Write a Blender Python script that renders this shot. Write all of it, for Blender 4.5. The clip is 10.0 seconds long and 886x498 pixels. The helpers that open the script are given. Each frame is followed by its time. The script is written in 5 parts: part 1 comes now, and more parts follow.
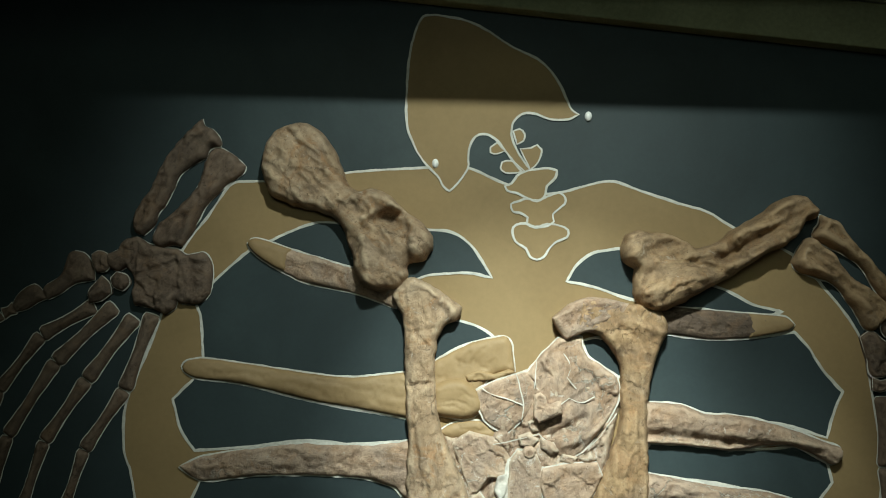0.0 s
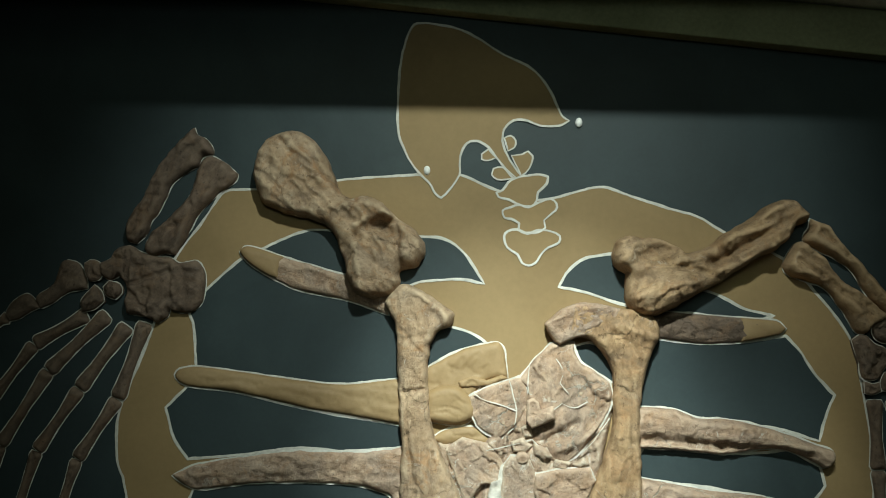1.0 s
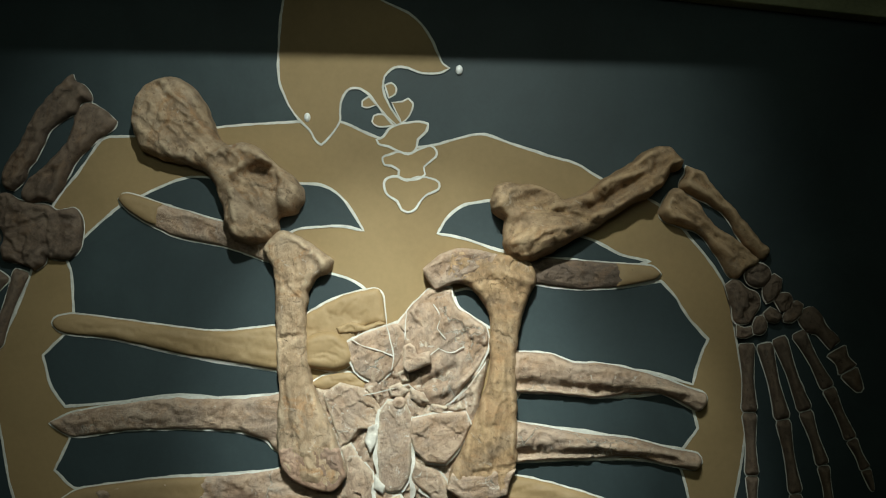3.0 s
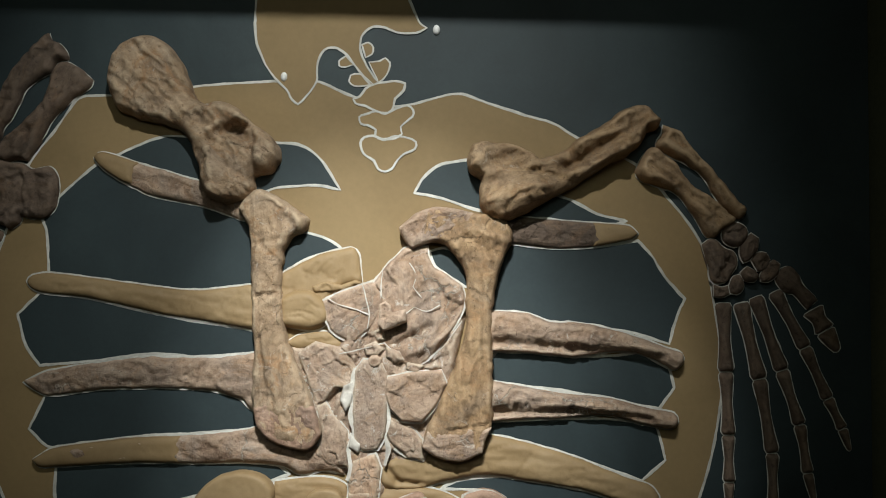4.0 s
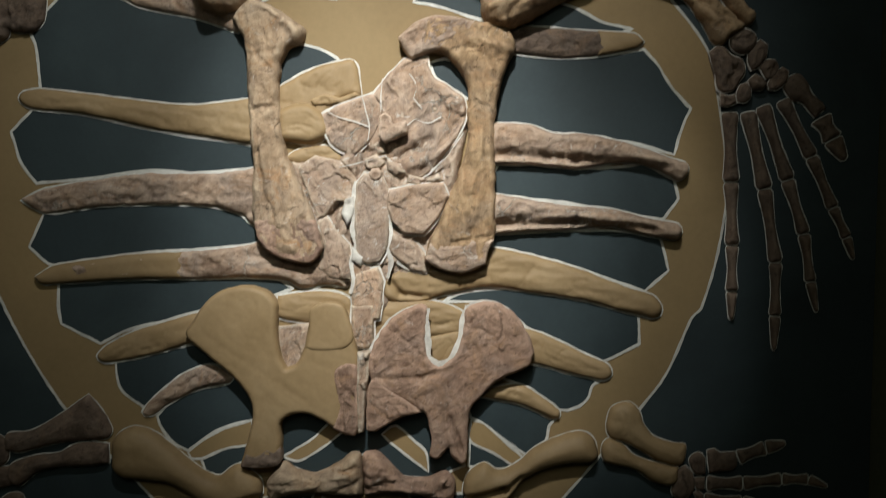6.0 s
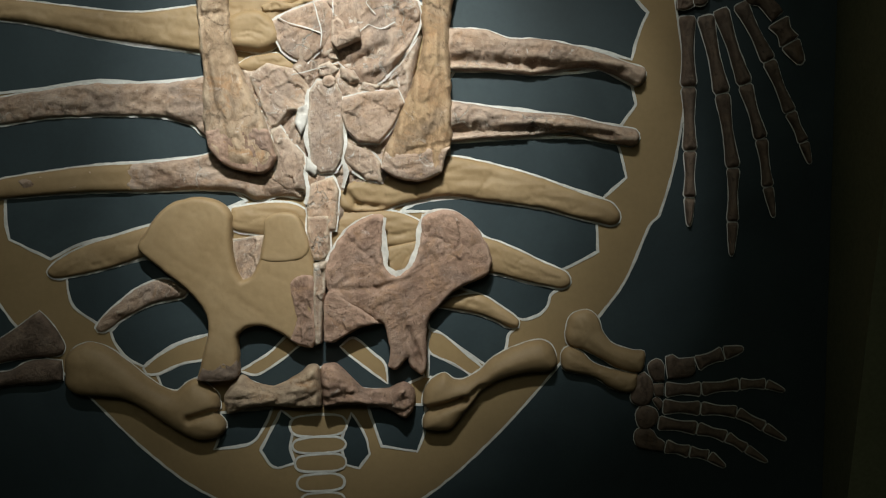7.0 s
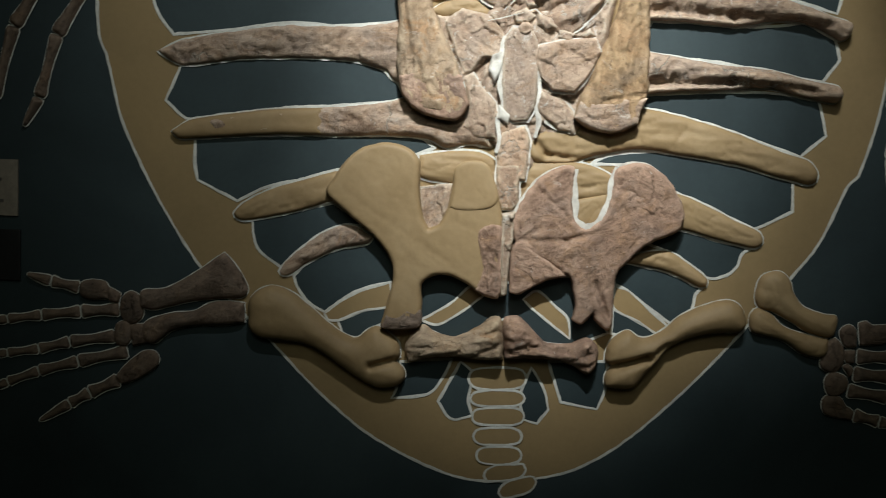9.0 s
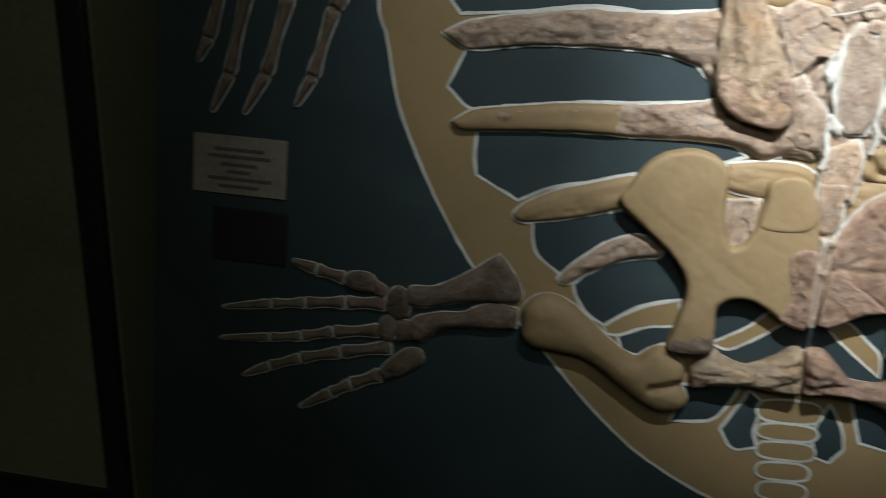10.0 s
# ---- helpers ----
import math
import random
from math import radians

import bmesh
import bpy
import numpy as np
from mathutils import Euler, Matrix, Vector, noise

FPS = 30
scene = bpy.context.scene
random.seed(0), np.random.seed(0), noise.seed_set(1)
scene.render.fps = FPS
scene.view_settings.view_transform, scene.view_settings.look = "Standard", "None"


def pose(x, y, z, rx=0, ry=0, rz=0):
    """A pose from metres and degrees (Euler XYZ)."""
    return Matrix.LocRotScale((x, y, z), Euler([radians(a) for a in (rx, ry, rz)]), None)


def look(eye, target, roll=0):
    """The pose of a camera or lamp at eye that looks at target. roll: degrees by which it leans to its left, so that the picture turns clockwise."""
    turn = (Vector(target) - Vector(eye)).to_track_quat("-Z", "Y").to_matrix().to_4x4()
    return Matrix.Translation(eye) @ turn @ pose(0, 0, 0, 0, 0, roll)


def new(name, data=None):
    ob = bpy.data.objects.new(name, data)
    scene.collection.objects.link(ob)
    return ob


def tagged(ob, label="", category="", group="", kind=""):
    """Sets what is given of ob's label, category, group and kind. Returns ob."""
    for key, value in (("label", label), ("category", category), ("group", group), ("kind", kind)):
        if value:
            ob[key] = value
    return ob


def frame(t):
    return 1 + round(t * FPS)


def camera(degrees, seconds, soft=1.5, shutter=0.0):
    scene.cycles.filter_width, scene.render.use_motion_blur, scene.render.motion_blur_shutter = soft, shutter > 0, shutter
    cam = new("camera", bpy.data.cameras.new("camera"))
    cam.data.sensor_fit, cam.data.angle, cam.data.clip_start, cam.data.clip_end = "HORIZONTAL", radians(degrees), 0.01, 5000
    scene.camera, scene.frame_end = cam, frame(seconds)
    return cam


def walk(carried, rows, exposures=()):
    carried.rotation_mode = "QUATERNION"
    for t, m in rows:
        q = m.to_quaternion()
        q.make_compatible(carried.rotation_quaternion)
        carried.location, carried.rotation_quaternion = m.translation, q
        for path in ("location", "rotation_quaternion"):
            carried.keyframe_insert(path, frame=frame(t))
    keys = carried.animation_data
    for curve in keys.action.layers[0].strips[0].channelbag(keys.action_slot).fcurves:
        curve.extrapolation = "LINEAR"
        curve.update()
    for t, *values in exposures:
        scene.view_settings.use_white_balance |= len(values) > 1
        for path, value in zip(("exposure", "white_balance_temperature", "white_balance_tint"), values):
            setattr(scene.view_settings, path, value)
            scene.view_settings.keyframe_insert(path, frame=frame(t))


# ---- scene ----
from mathutils.geometry import delaunay_2d_cdt

# The exhibit panel leans back by ten degrees. Its own plane: u to the right, v up along it, w out of it.
PANEL = pose(0, 0, 0, -10, 0, 0)
cam = camera(50.0, 10.0, soft=0.95, shutter=0.3)
PATH = [
    (0, (0.119, -2.303, 1.548), (0.026, -0.312, 1.711), 2.1),
    (0.5, (0.119, -2.300, 1.534), (0.031, -0.310, 1.714), 1.9),
    (1, (0.130, -2.308, 1.535), (0.044, -0.319, 1.723), 1.7),
    (1.5, (0.158, -2.313, 1.517), (0.078, -0.324, 1.712), 1.6),
    (2, (0.217, -2.314, 1.511), (0.153, -0.324, 1.698), 1.3),
    (2.5, (0.295, -2.309, 1.498), (0.256, -0.316, 1.666), 1.4),
    (3, (0.360, -2.297, 1.444), (0.331, -0.303, 1.606), 1.5),
    (4.5, (0.429, -2.279, 1.316), (0.404, -0.287, 1.489), 1.6),
    (5, (0.447, -2.273, 1.309), (0.426, -0.278, 1.458), 1.5),
    (5.5, (0.454, -2.256, 1.244), (0.440, -0.257, 1.308), 1.7),
    (6, (0.410, -2.243, 1.147), (0.394, -0.244, 1.096), 1.0),
    (6.2, (0.382, -2.241, 1.144), (0.400, -0.244, 1.038), 1.3),
    (7.3, (0.464, -2.217, 0.980), (0.508, -0.221, 0.856), 0.2),
    (7.5, (0.443, -2.214, 0.975), (0.492, -0.218, 0.852), 0.6),
    (8, (0.407, -2.210, 0.928), (0.447, -0.213, 0.820), 0.7),
    (8.5, (0.244, -2.201, 0.907), (0.241, -0.205, 0.780), 1.1),
    (9, (0.128, -2.195, 0.916), (0.071, -0.201, 0.772), 2.1),
    (9.5, (-0.035, -2.157, 0.960), (-0.143, -0.171, 0.748), 4.4),
    (10, (-0.254, -2.005, 1.191), (-0.557, -0.079, 0.744), 4.6),
]
EXPOSURES = [(0.0, -0.20, 6300, -9), (2.5, -0.28, 6300, -9), (4.5, -0.40, 6400, 8), (6.0, -0.38, 6450, 7), (7.5, -0.14, 6250, 4), (9.0, -0.03, 6200, 4), (9.5, 0.05, 6100, 4), (10.0, 0.22, 5950, 5)]
walk(cam, [(t, PANEL @ look(eye, target, roll)) for t, eye, target, roll in PATH], EXPOSURES)

# ---- light: a dim gallery, the case's spotlights under its hood and added fill ----
world = bpy.data.worlds.new("dim_gallery")
scene.world = world
world.use_nodes = True
world.node_tree.nodes["Background"].inputs[0].default_value = (0.80, 1.0, 0.85, 1)
world.node_tree.nodes["Background"].inputs[1].default_value = 0.010


LAMPS = []


def spot(name, at, to, watts, degrees, blend, size, colour):
    data = bpy.data.lights.new(name, "SPOT")
    data.energy, data.spot_size, data.spot_blend, data.shadow_soft_size, data.color = watts, radians(degrees), blend, size, colour
    ob = new(name, data)
    ob.matrix_world = look(at, to)
    LAMPS.append((at, to))
    return ob


# three lamps above the hood's edge
spot("spotlight", (0.28, -1.30, 3.15), (0.14, 0.29, 1.71), 165, 58, 1.0, 0.025, (1.0, 0.995, 0.96))
spot("spotlight", (0.18, -1.30, 3.15), (0.26, 0.20, 1.19), 415, 28.5, 1.0, 0.022, (1.0, 0.995, 0.97))
spot("spotlight", (0.50, -1.30, 3.15), (0.76, 0.18, 1.04), 70, 18, 0.6, 0.02, (1.0, 0.995, 0.95))
# added fill, no source seen: a weak spot farther back, a dim ceiling area
spot("fill_spot", (0.15, -3.2, 3.05), (0.10, 0.30, 1.75), 40, 52, 1.0, 0.10, (0.95, 1.0, 0.90))
glow = bpy.data.lights.new("fill_area", "AREA")
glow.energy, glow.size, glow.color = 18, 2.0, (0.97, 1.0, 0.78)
new("fill_area", glow).matrix_world = pose(0, -3.6, 3.55)


# ---- materials ----
def material(name, rough=0.8, metal=0.0):
    m = bpy.data.materials.new(name)
    m.use_nodes = True
    b = m.node_tree.nodes["Principled BSDF"]
    b.inputs["Roughness"].default_value, b.inputs["Metallic"].default_value = rough, metal
    b.inputs["Specular IOR Level"].default_value = 0.3
    return m, m.node_tree.nodes, m.node_tree.links, b


def coords(n, l):
    """Metres on the thing, shifted by chance from thing to thing."""
    tc, info, add = n.new("ShaderNodeTexCoord"), n.new("ShaderNodeObjectInfo"), n.new("ShaderNodeVectorMath")
    mul = n.new("ShaderNodeMath")
    mul.operation, mul.inputs[1].default_value = "MULTIPLY", 37.0
    l.new(info.outputs["Random"], mul.inputs[0])
    l.new(tc.outputs["Object"], add.inputs[0])
    l.new(mul.outputs[0], add.inputs[1])
    return add.outputs[0]


def noisy(n, l, vec, scale, detail=6.0, rough=0.6, warp=0.0):
    t = n.new("ShaderNodeTexNoise")
    t.inputs["Scale"].default_value, t.inputs["Detail"].default_value = scale, detail
    t.inputs["Roughness"].default_value, t.inputs["Distortion"].default_value = rough, warp
    l.new(vec, t.inputs["Vector"])
    return t.outputs["Fac"]


def ramp(n, l, fac, stops):
    r = n.new("ShaderNodeValToRGB")
    for i, (p, c) in enumerate(stops):
        e = r.color_ramp.elements[i] if i < 2 else r.color_ramp.elements.new(p)
        e.position, e.color = p, (*c, 1)
    l.new(fac, r.inputs[0])
    return r.outputs[0]


def mixed(n, l, fac, a, b, how="MIX"):
    m = n.new("ShaderNodeMix")
    m.data_type, m.blend_type = "RGBA", how
    for k, v in ((0, fac), (6, a), (7, b)):
        if isinstance(v, (int, float)):
            m.inputs[k].default_value = v
        elif isinstance(v, tuple):
            m.inputs[k].default_value = (*v, 1)
        else:
            l.new(v, m.inputs[k])
    return m.outputs[2]


def bumped(n, l, b, parts):
    last = None
    for height, strength, dist in parts:
        u = n.new("ShaderNodeBump")
        u.inputs["Strength"].default_value, u.inputs["Distance"].default_value = strength, dist
        l.new(height, u.inputs["Height"])
        if last:
            l.new(last, u.inputs["Normal"])
        last = u.outputs[0]
    l.new(last, b.inputs["Normal"])


def paint(name, dark, mid, light, rough=0.75, scale=3.0, bump=0.15, fine=90.0, speck=0.8):
    m, n, l, b = material(name, rough)
    v = coords(n, l)
    big = noisy(n, l, v, scale, 5, 0.6, 0.4)
    small = noisy(n, l, v, fine, 3, 0.6)
    c = ramp(n, l, big, [(0.3, dark), (0.5, mid), (0.72, light)])
    g = ramp(n, l, small, [(0.3, (0.82, 0.82, 0.82)), (0.7, (1.1, 1.1, 1.1))])
    l.new(mixed(n, l, speck, c, g, "MULTIPLY"), b.inputs["Base Color"])
    bumped(n, l, b, [(small, bump, 0.002)])
    return m


def fibres(n, l, along, across):
    """Coordinates that run with a bone's long axis, stretched along it."""
    at, mul, info, add, k = n.new("ShaderNodeAttribute"), n.new("ShaderNodeVectorMath"), n.new("ShaderNodeObjectInfo"), n.new("ShaderNodeVectorMath"), n.new("ShaderNodeMath")
    at.attribute_name = "axis"
    mul.operation, mul.inputs[1].default_value = "MULTIPLY", (along, across, across)
    k.operation, k.inputs[1].default_value = "MULTIPLY", 53.0
    l.new(at.outputs["Vector"], mul.inputs[0])
    l.new(info.outputs["Random"], k.inputs[0])
    l.new(mul.outputs[0], add.inputs[0])
    l.new(k.outputs[0], add.inputs[1])
    return add.outputs[0]


def fossil(name, dark, mid, light, plaster=0.35, crack=0.7, seam=None, rust=0.35, grey=0.4):
    """Mineralised bone: patches of grey, tan and rust, fibres along the bone, cracks, pits, pale filler and rubbed edges."""
    m, n, l, b = material(name, 0.78)
    v = coords(n, l)
    big, small, fine = noisy(n, l, v, 8, 8, 0.68, 1.4), noisy(n, l, v, 46, 8, 0.7, 0.9), noisy(n, l, v, 210, 4, 0.6)
    fibre = noisy(n, l, fibres(n, l, 14.0, 44.0), 1.0, 8, 0.7, 1.2)
    c = ramp(n, l, big, [(0.30, dark), (0.48, mid), (0.68, light)])
    # grey-violet weathered patches and iron stains with soft uneven borders
    patch = ramp(n, l, noisy(n, l, v, 5.5, 7, 0.66, 1.2), [(0.47, (0, 0, 0)), (0.60, (1, 1, 1))])
    dull = sum(mid) / 3
    c = mixed(n, l, mixed(n, l, 1.0, patch, (grey, grey, grey), "MULTIPLY"), c, (dull * 0.98, dull * 0.90, dull * 0.84))
    stain = ramp(n, l, noisy(n, l, v, 10, 8, 0.7, 1.8), [(0.52, (0, 0, 0)), (0.64, (1, 1, 1))])
    c = mixed(n, l, mixed(n, l, 1.0, stain, (rust, rust, rust), "MULTIPLY"), c, (0.31, 0.175, 0.085))
    c = mixed(n, l, 0.55, c, ramp(n, l, fibre, [(0.28, (0.52, 0.49, 0.47)), (0.5, (0.98, 0.98, 0.98)), (0.74, (1.42, 1.40, 1.36))]), "MULTIPLY")
    c = mixed(n, l, 0.62, c, ramp(n, l, small, [(0.30, (0.50, 0.47, 0.45)), (0.5, (1.0, 1.0, 1.0)), (0.72, (1.36, 1.34, 1.30))]), "MULTIPLY")
    # small dark pits
    pit = ramp(n, l, noisy(n, l, v, 95, 3, 0.5, 0.4), [(0.30, (1, 1, 1)), (0.36, (0, 0, 0))])
    c = mixed(n, l, mixed(n, l, 1.0, pit, (0.55, 0.55, 0.55), "MULTIPLY"), c, (dark[0] * 0.45, dark[1] * 0.42, dark[2] * 0.4))
    # crack lines between broken pieces, some of them filled
    warp, sc, nt = n.new("ShaderNodeVectorMath"), n.new("ShaderNodeVectorMath"), n.new("ShaderNodeTexNoise")
    warp.operation, sc.operation = "ADD", "SCALE"
    sc.inputs["Scale"].default_value = 0.13
    nt.inputs["Scale"].default_value, nt.inputs["Detail"].default_value, nt.inputs["Roughness"].default_value = 9, 7, 0.65
    l.new(v, nt.inputs["Vector"])
    l.new(nt.outputs["Color"], sc.inputs[0])
    l.new(v, warp.inputs[0])
    l.new(sc.outputs[0], warp.inputs[1])
    vo = n.new("ShaderNodeTexVoronoi")
    vo.feature, vo.inputs["Scale"].default_value = "DISTANCE_TO_EDGE", 7.5
    l.new(warp.outputs[0], vo.inputs["Vector"])
    line = ramp(n, l, vo.outputs["Distance"], [(0.0, (1, 1, 1)), (0.010 if not seam else 0.017, (0, 0, 0))])
    where = ramp(n, l, noisy(n, l, v, 5, 2), [(0.50, (0, 0, 0)), (0.62, (1, 1, 1))])
    cm = mixed(n, l, 1.0, line, where, "MULTIPLY")
    c = mixed(n, l, mixed(n, l, 1.0, cm, (crack, crack, crack), "MULTIPLY"), c, seam or (dark[0] * 0.4, dark[1] * 0.38, dark[2] * 0.35))
    # pale plaster filler, in ragged chips and in thin smears that follow the fibres
    chip = ramp(n, l, noisy(n, l, v, 19, 10, 0.76, 1.6), [(0.60 if plaster < 0.7 else 0.565, (0, 0, 0)), (0.66 if plaster < 0.7 else 0.645, (1, 1, 1))])
    c = mixed(n, l, mixed(n, l, 1.0, chip, (plaster, plaster, plaster), "MULTIPLY"), c, (0.54, 0.50, 0.45))
    smear = ramp(n, l, noisy(n, l, fibres(n, l, 14.0, 46.0), 1.0, 9, 0.78, 1.0), [(0.63, (0, 0, 0)), (0.70, (1, 1, 1))])
    c = mixed(n, l, mixed(n, l, 1.0, smear, (plaster * 0.8,) * 3, "MULTIPLY"), c, (0.50, 0.465, 0.42))
    # rubbed, paler convex edges
    geo = n.new("ShaderNodeNewGeometry")
    worn = ramp(n, l, geo.outputs["Pointiness"], [(0.515, (0, 0, 0)), (0.58, (0.65, 0.65, 0.65))])
    c = mixed(n, l, worn, c, (min(light[0] * 1.35, 0.6), min(light[1] * 1.35, 0.55), min(light[2] * 1.38, 0.5)))
    l.new(c, b.inputs["Base Color"])
    inv = n.new("ShaderNodeInvert")
    l.new(cm, inv.inputs["Color"])
    bumped(n, l, b, [(fibre, 0.7, 0.006), (small, 0.75, 0.007), (fine, 0.5, 0.003), (inv.outputs[0], 0.8, 0.004)])
    return m


M_PANEL = paint("dark_teal_paint", (0.020, 0.030, 0.033), (0.027, 0.040, 0.0445), (0.038, 0.054, 0.058), 0.6, 2.6, 0.06, 90.0, 0.3)
M_BODY = paint("tan_paint", (0.225, 0.155, 0.074), (0.258, 0.180, 0.088), (0.300, 0.206, 0.098), 0.7, 2.6, 0.08, 70.0, 0.25)
M_LINE = paint("white_line_paint", (0.44, 0.43, 0.40), (0.56, 0.55, 0.51), (0.68, 0.67, 0.63), 0.7, 14.0, 0.3)
M_OCHRE = paint("ochre_plaster", (0.240, 0.162, 0.080), (0.285, 0.196, 0.101), (0.33, 0.236, 0.130), 0.6, 6.0, 0.22, 60.0, 0.35)
M_BONE = fossil("grey_brown_fossil", (0.175, 0.112, 0.077), (0.317, 0.221, 0.156), (0.460, 0.342, 0.256), 0.65, 0.7, (0.58, 0.55, 0.49), 0.4, 0.3)
M_LIMB = fossil("tan_fossil", (0.189, 0.127, 0.081), (0.331, 0.230, 0.145), (0.469, 0.348, 0.237), 0.5, 0.7, None, 0.75, 0.2)
M_RUST = fossil("rust_fossil", (0.161, 0.103, 0.057), (0.294, 0.191, 0.105), (0.405, 0.283, 0.167), 0.35, 0.6, None, 0.55, 0.2)
M_PELVIS = fossil("red_brown_fossil", (0.165, 0.098, 0.068), (0.275, 0.174, 0.122), (0.39, 0.262, 0.19), 0.45, 0.7, None, 0.4, 0.2)
M_SALMON = fossil("salmon_fossil", (0.27, 0.170, 0.110), (0.40, 0.268, 0.182), (0.52, 0.38, 0.28), 0.7, 0.5, (0.58, 0.55, 0.49), 0.4, 0.1)
M_DARK = fossil("dark_brown_fossil", (0.085, 0.060, 0.044), (0.140, 0.098, 0.072), (0.20, 0.146, 0.108), 0.12, 0.4, None, 0.2, 0.2)
M_SPINE = fossil("pale_fossil", (0.193, 0.131, 0.094), (0.340, 0.244, 0.179), (0.488, 0.377, 0.290), 0.95, 0.9, (0.62, 0.59, 0.54), 0.4, 0.25)
M_PLASTER = paint("white_plaster", (0.38, 0.35, 0.31), (0.54, 0.51, 0.46), (0.68, 0.65, 0.60), 0.85, 20.0, 0.6, 80.0)
M_GREEN = paint("olive_wall_paint", (0.14, 0.145, 0.085), (0.165, 0.17, 0.10), (0.19, 0.195, 0.12), 0.85, 1.5, 0.2)
M_BLACK = paint("black_metal", (0.012, 0.012, 0.012), (0.016, 0.016, 0.016), (0.022, 0.022, 0.022), 0.5, 6.0, 0.1)
M_FLOOR = paint("dark_carpet", (0.012, 0.012, 0.012), (0.018, 0.018, 0.017), (0.026, 0.026, 0.024), 0.95, 9.0, 0.6)
M_CEILING = paint("dark_ceiling_paint", (0.03, 0.03, 0.03), (0.04, 0.04, 0.04), (0.05, 0.05, 0.05), 0.9, 2.0, 0.1)
M_HEADER = paint("pale_olive_paint", (0.22, 0.225, 0.13), (0.28, 0.285, 0.17), (0.34, 0.345, 0.21), 0.85, 5.0, 0.3)
# bright white for the header cap and the stand-in lamp reflections
M_GLINT_CAP = paint("white_glint_cap", (0.8, 0.8, 0.78), (0.85, 0.85, 0.83), (0.9, 0.9, 0.88), 0.25, 20.0, 0.02)
M_CARD = paint("cream_card", (0.22, 0.185, 0.15), (0.25, 0.212, 0.172), (0.28, 0.24, 0.195), 0.8, 20.0, 0.05)
M_INK = paint("dark_ink", (0.09, 0.078, 0.07), (0.10, 0.088, 0.078), (0.12, 0.105, 0.09), 0.8, 30.0, 0.05)


# ---- building ----
def spline(pts, closed=True, step=0.012, sharp=80.0):
    """A smooth curve through the points; where it turns by more than sharp degrees it keeps the corner."""
    p, n, out = [Vector(q) for q in pts], len(pts), []
    for i in range(n if closed else n - 1):
        if closed:
            a, b, c, d = p[i - 1], p[i], p[(i + 1) % n], p[(i + 2) % n]
        else:
            a, b, c, d = p[max(i - 1, 0)], p[i], p[i + 1], p[min(i + 2, n - 1)]
        k = max(1, int((c - b).length / step))
        k1 = (b - a).length > 1e-6 and math.degrees((b - a).angle(c - b, 0.0)) > sharp
        k2 = (d - c).length > 1e-6 and math.degrees((c - b).angle(d - c, 0.0)) > sharp
        m1 = (c - b) if k1 else (c - a) * min(0.5, 0.5 * 2 * (c - b).length / max((c - a).length, 1e-6))
        m2 = (c - b) if k2 else (d - b) * min(0.5, 0.5 * 2 * (c - b).length / max((d - b).length, 1e-6))
        for j in range(k):
            t = j / k
            out.append((2 * t**3 - 3 * t**2 + 1) * b + (t**3 - 2 * t**2 + t) * m1 + (3 * t**2 - 2 * t**3) * c + (t**3 - t**2) * m2)
    if not closed:
        out.append(p[-1])
    return out


def part(name, verts, faces, mat, parent=None, label="", smooth=True, at=None):
    """One mesh object of the panel, its vertices in (u, w, v); under a parent or on its own."""
    if at is None:
        at = parent["at"] if parent else tuple(np.mean([(v[0], v[2]) for v in verts], axis=0))
    me = bpy.data.meshes.new(name)
    me.from_pydata([(v[0] - at[0], -v[1], v[2] - at[1]) for v in verts], [], faces)
    me.materials.append(mat)
    if smooth:
        me.polygons.foreach_set("use_smooth", [True] * len(me.polygons))
    me.update()
    ob = new(name, me)
    return settle(ob, parent, at, label)


def settle(ob, parent, at, label=""):
    ob["at"] = [float(at[0]), float(at[1])]
    if parent:
        pa = parent["at"]
        ob.parent = parent
        ob.matrix_local = Matrix.Translation((at[0] - pa[0], 0, at[1] - pa[1]))
    else:
        ob.matrix_world = PANEL @ Matrix.Translation((at[0], 0, at[1]))
    return tagged(ob, label)


def holder(name, at, label, category, group=""):
    return tagged(settle(new(name), None, at), label, category, group)


def field(name, pts, w, mat, parent=None, label="", sharp=45.0):
    """A flat painted patch, w proud of the panel."""
    c = spline(pts, sharp=sharp)
    co, _, fa, *_ = delaunay_2d_cdt(c, [], [list(range(len(c)))], 1, 1e-5)
    return part(name, [(q[0], w, q[1]) for q in co], [f if turn(co, f) else f[::-1] for f in fa], mat, parent, label, False)


def turn(co, f):
    a, b, c = (co[i] for i in f[:3])
    return (b[0] - a[0]) * (c[1] - a[1]) - (b[1] - a[1]) * (c[0] - a[0]) > 0


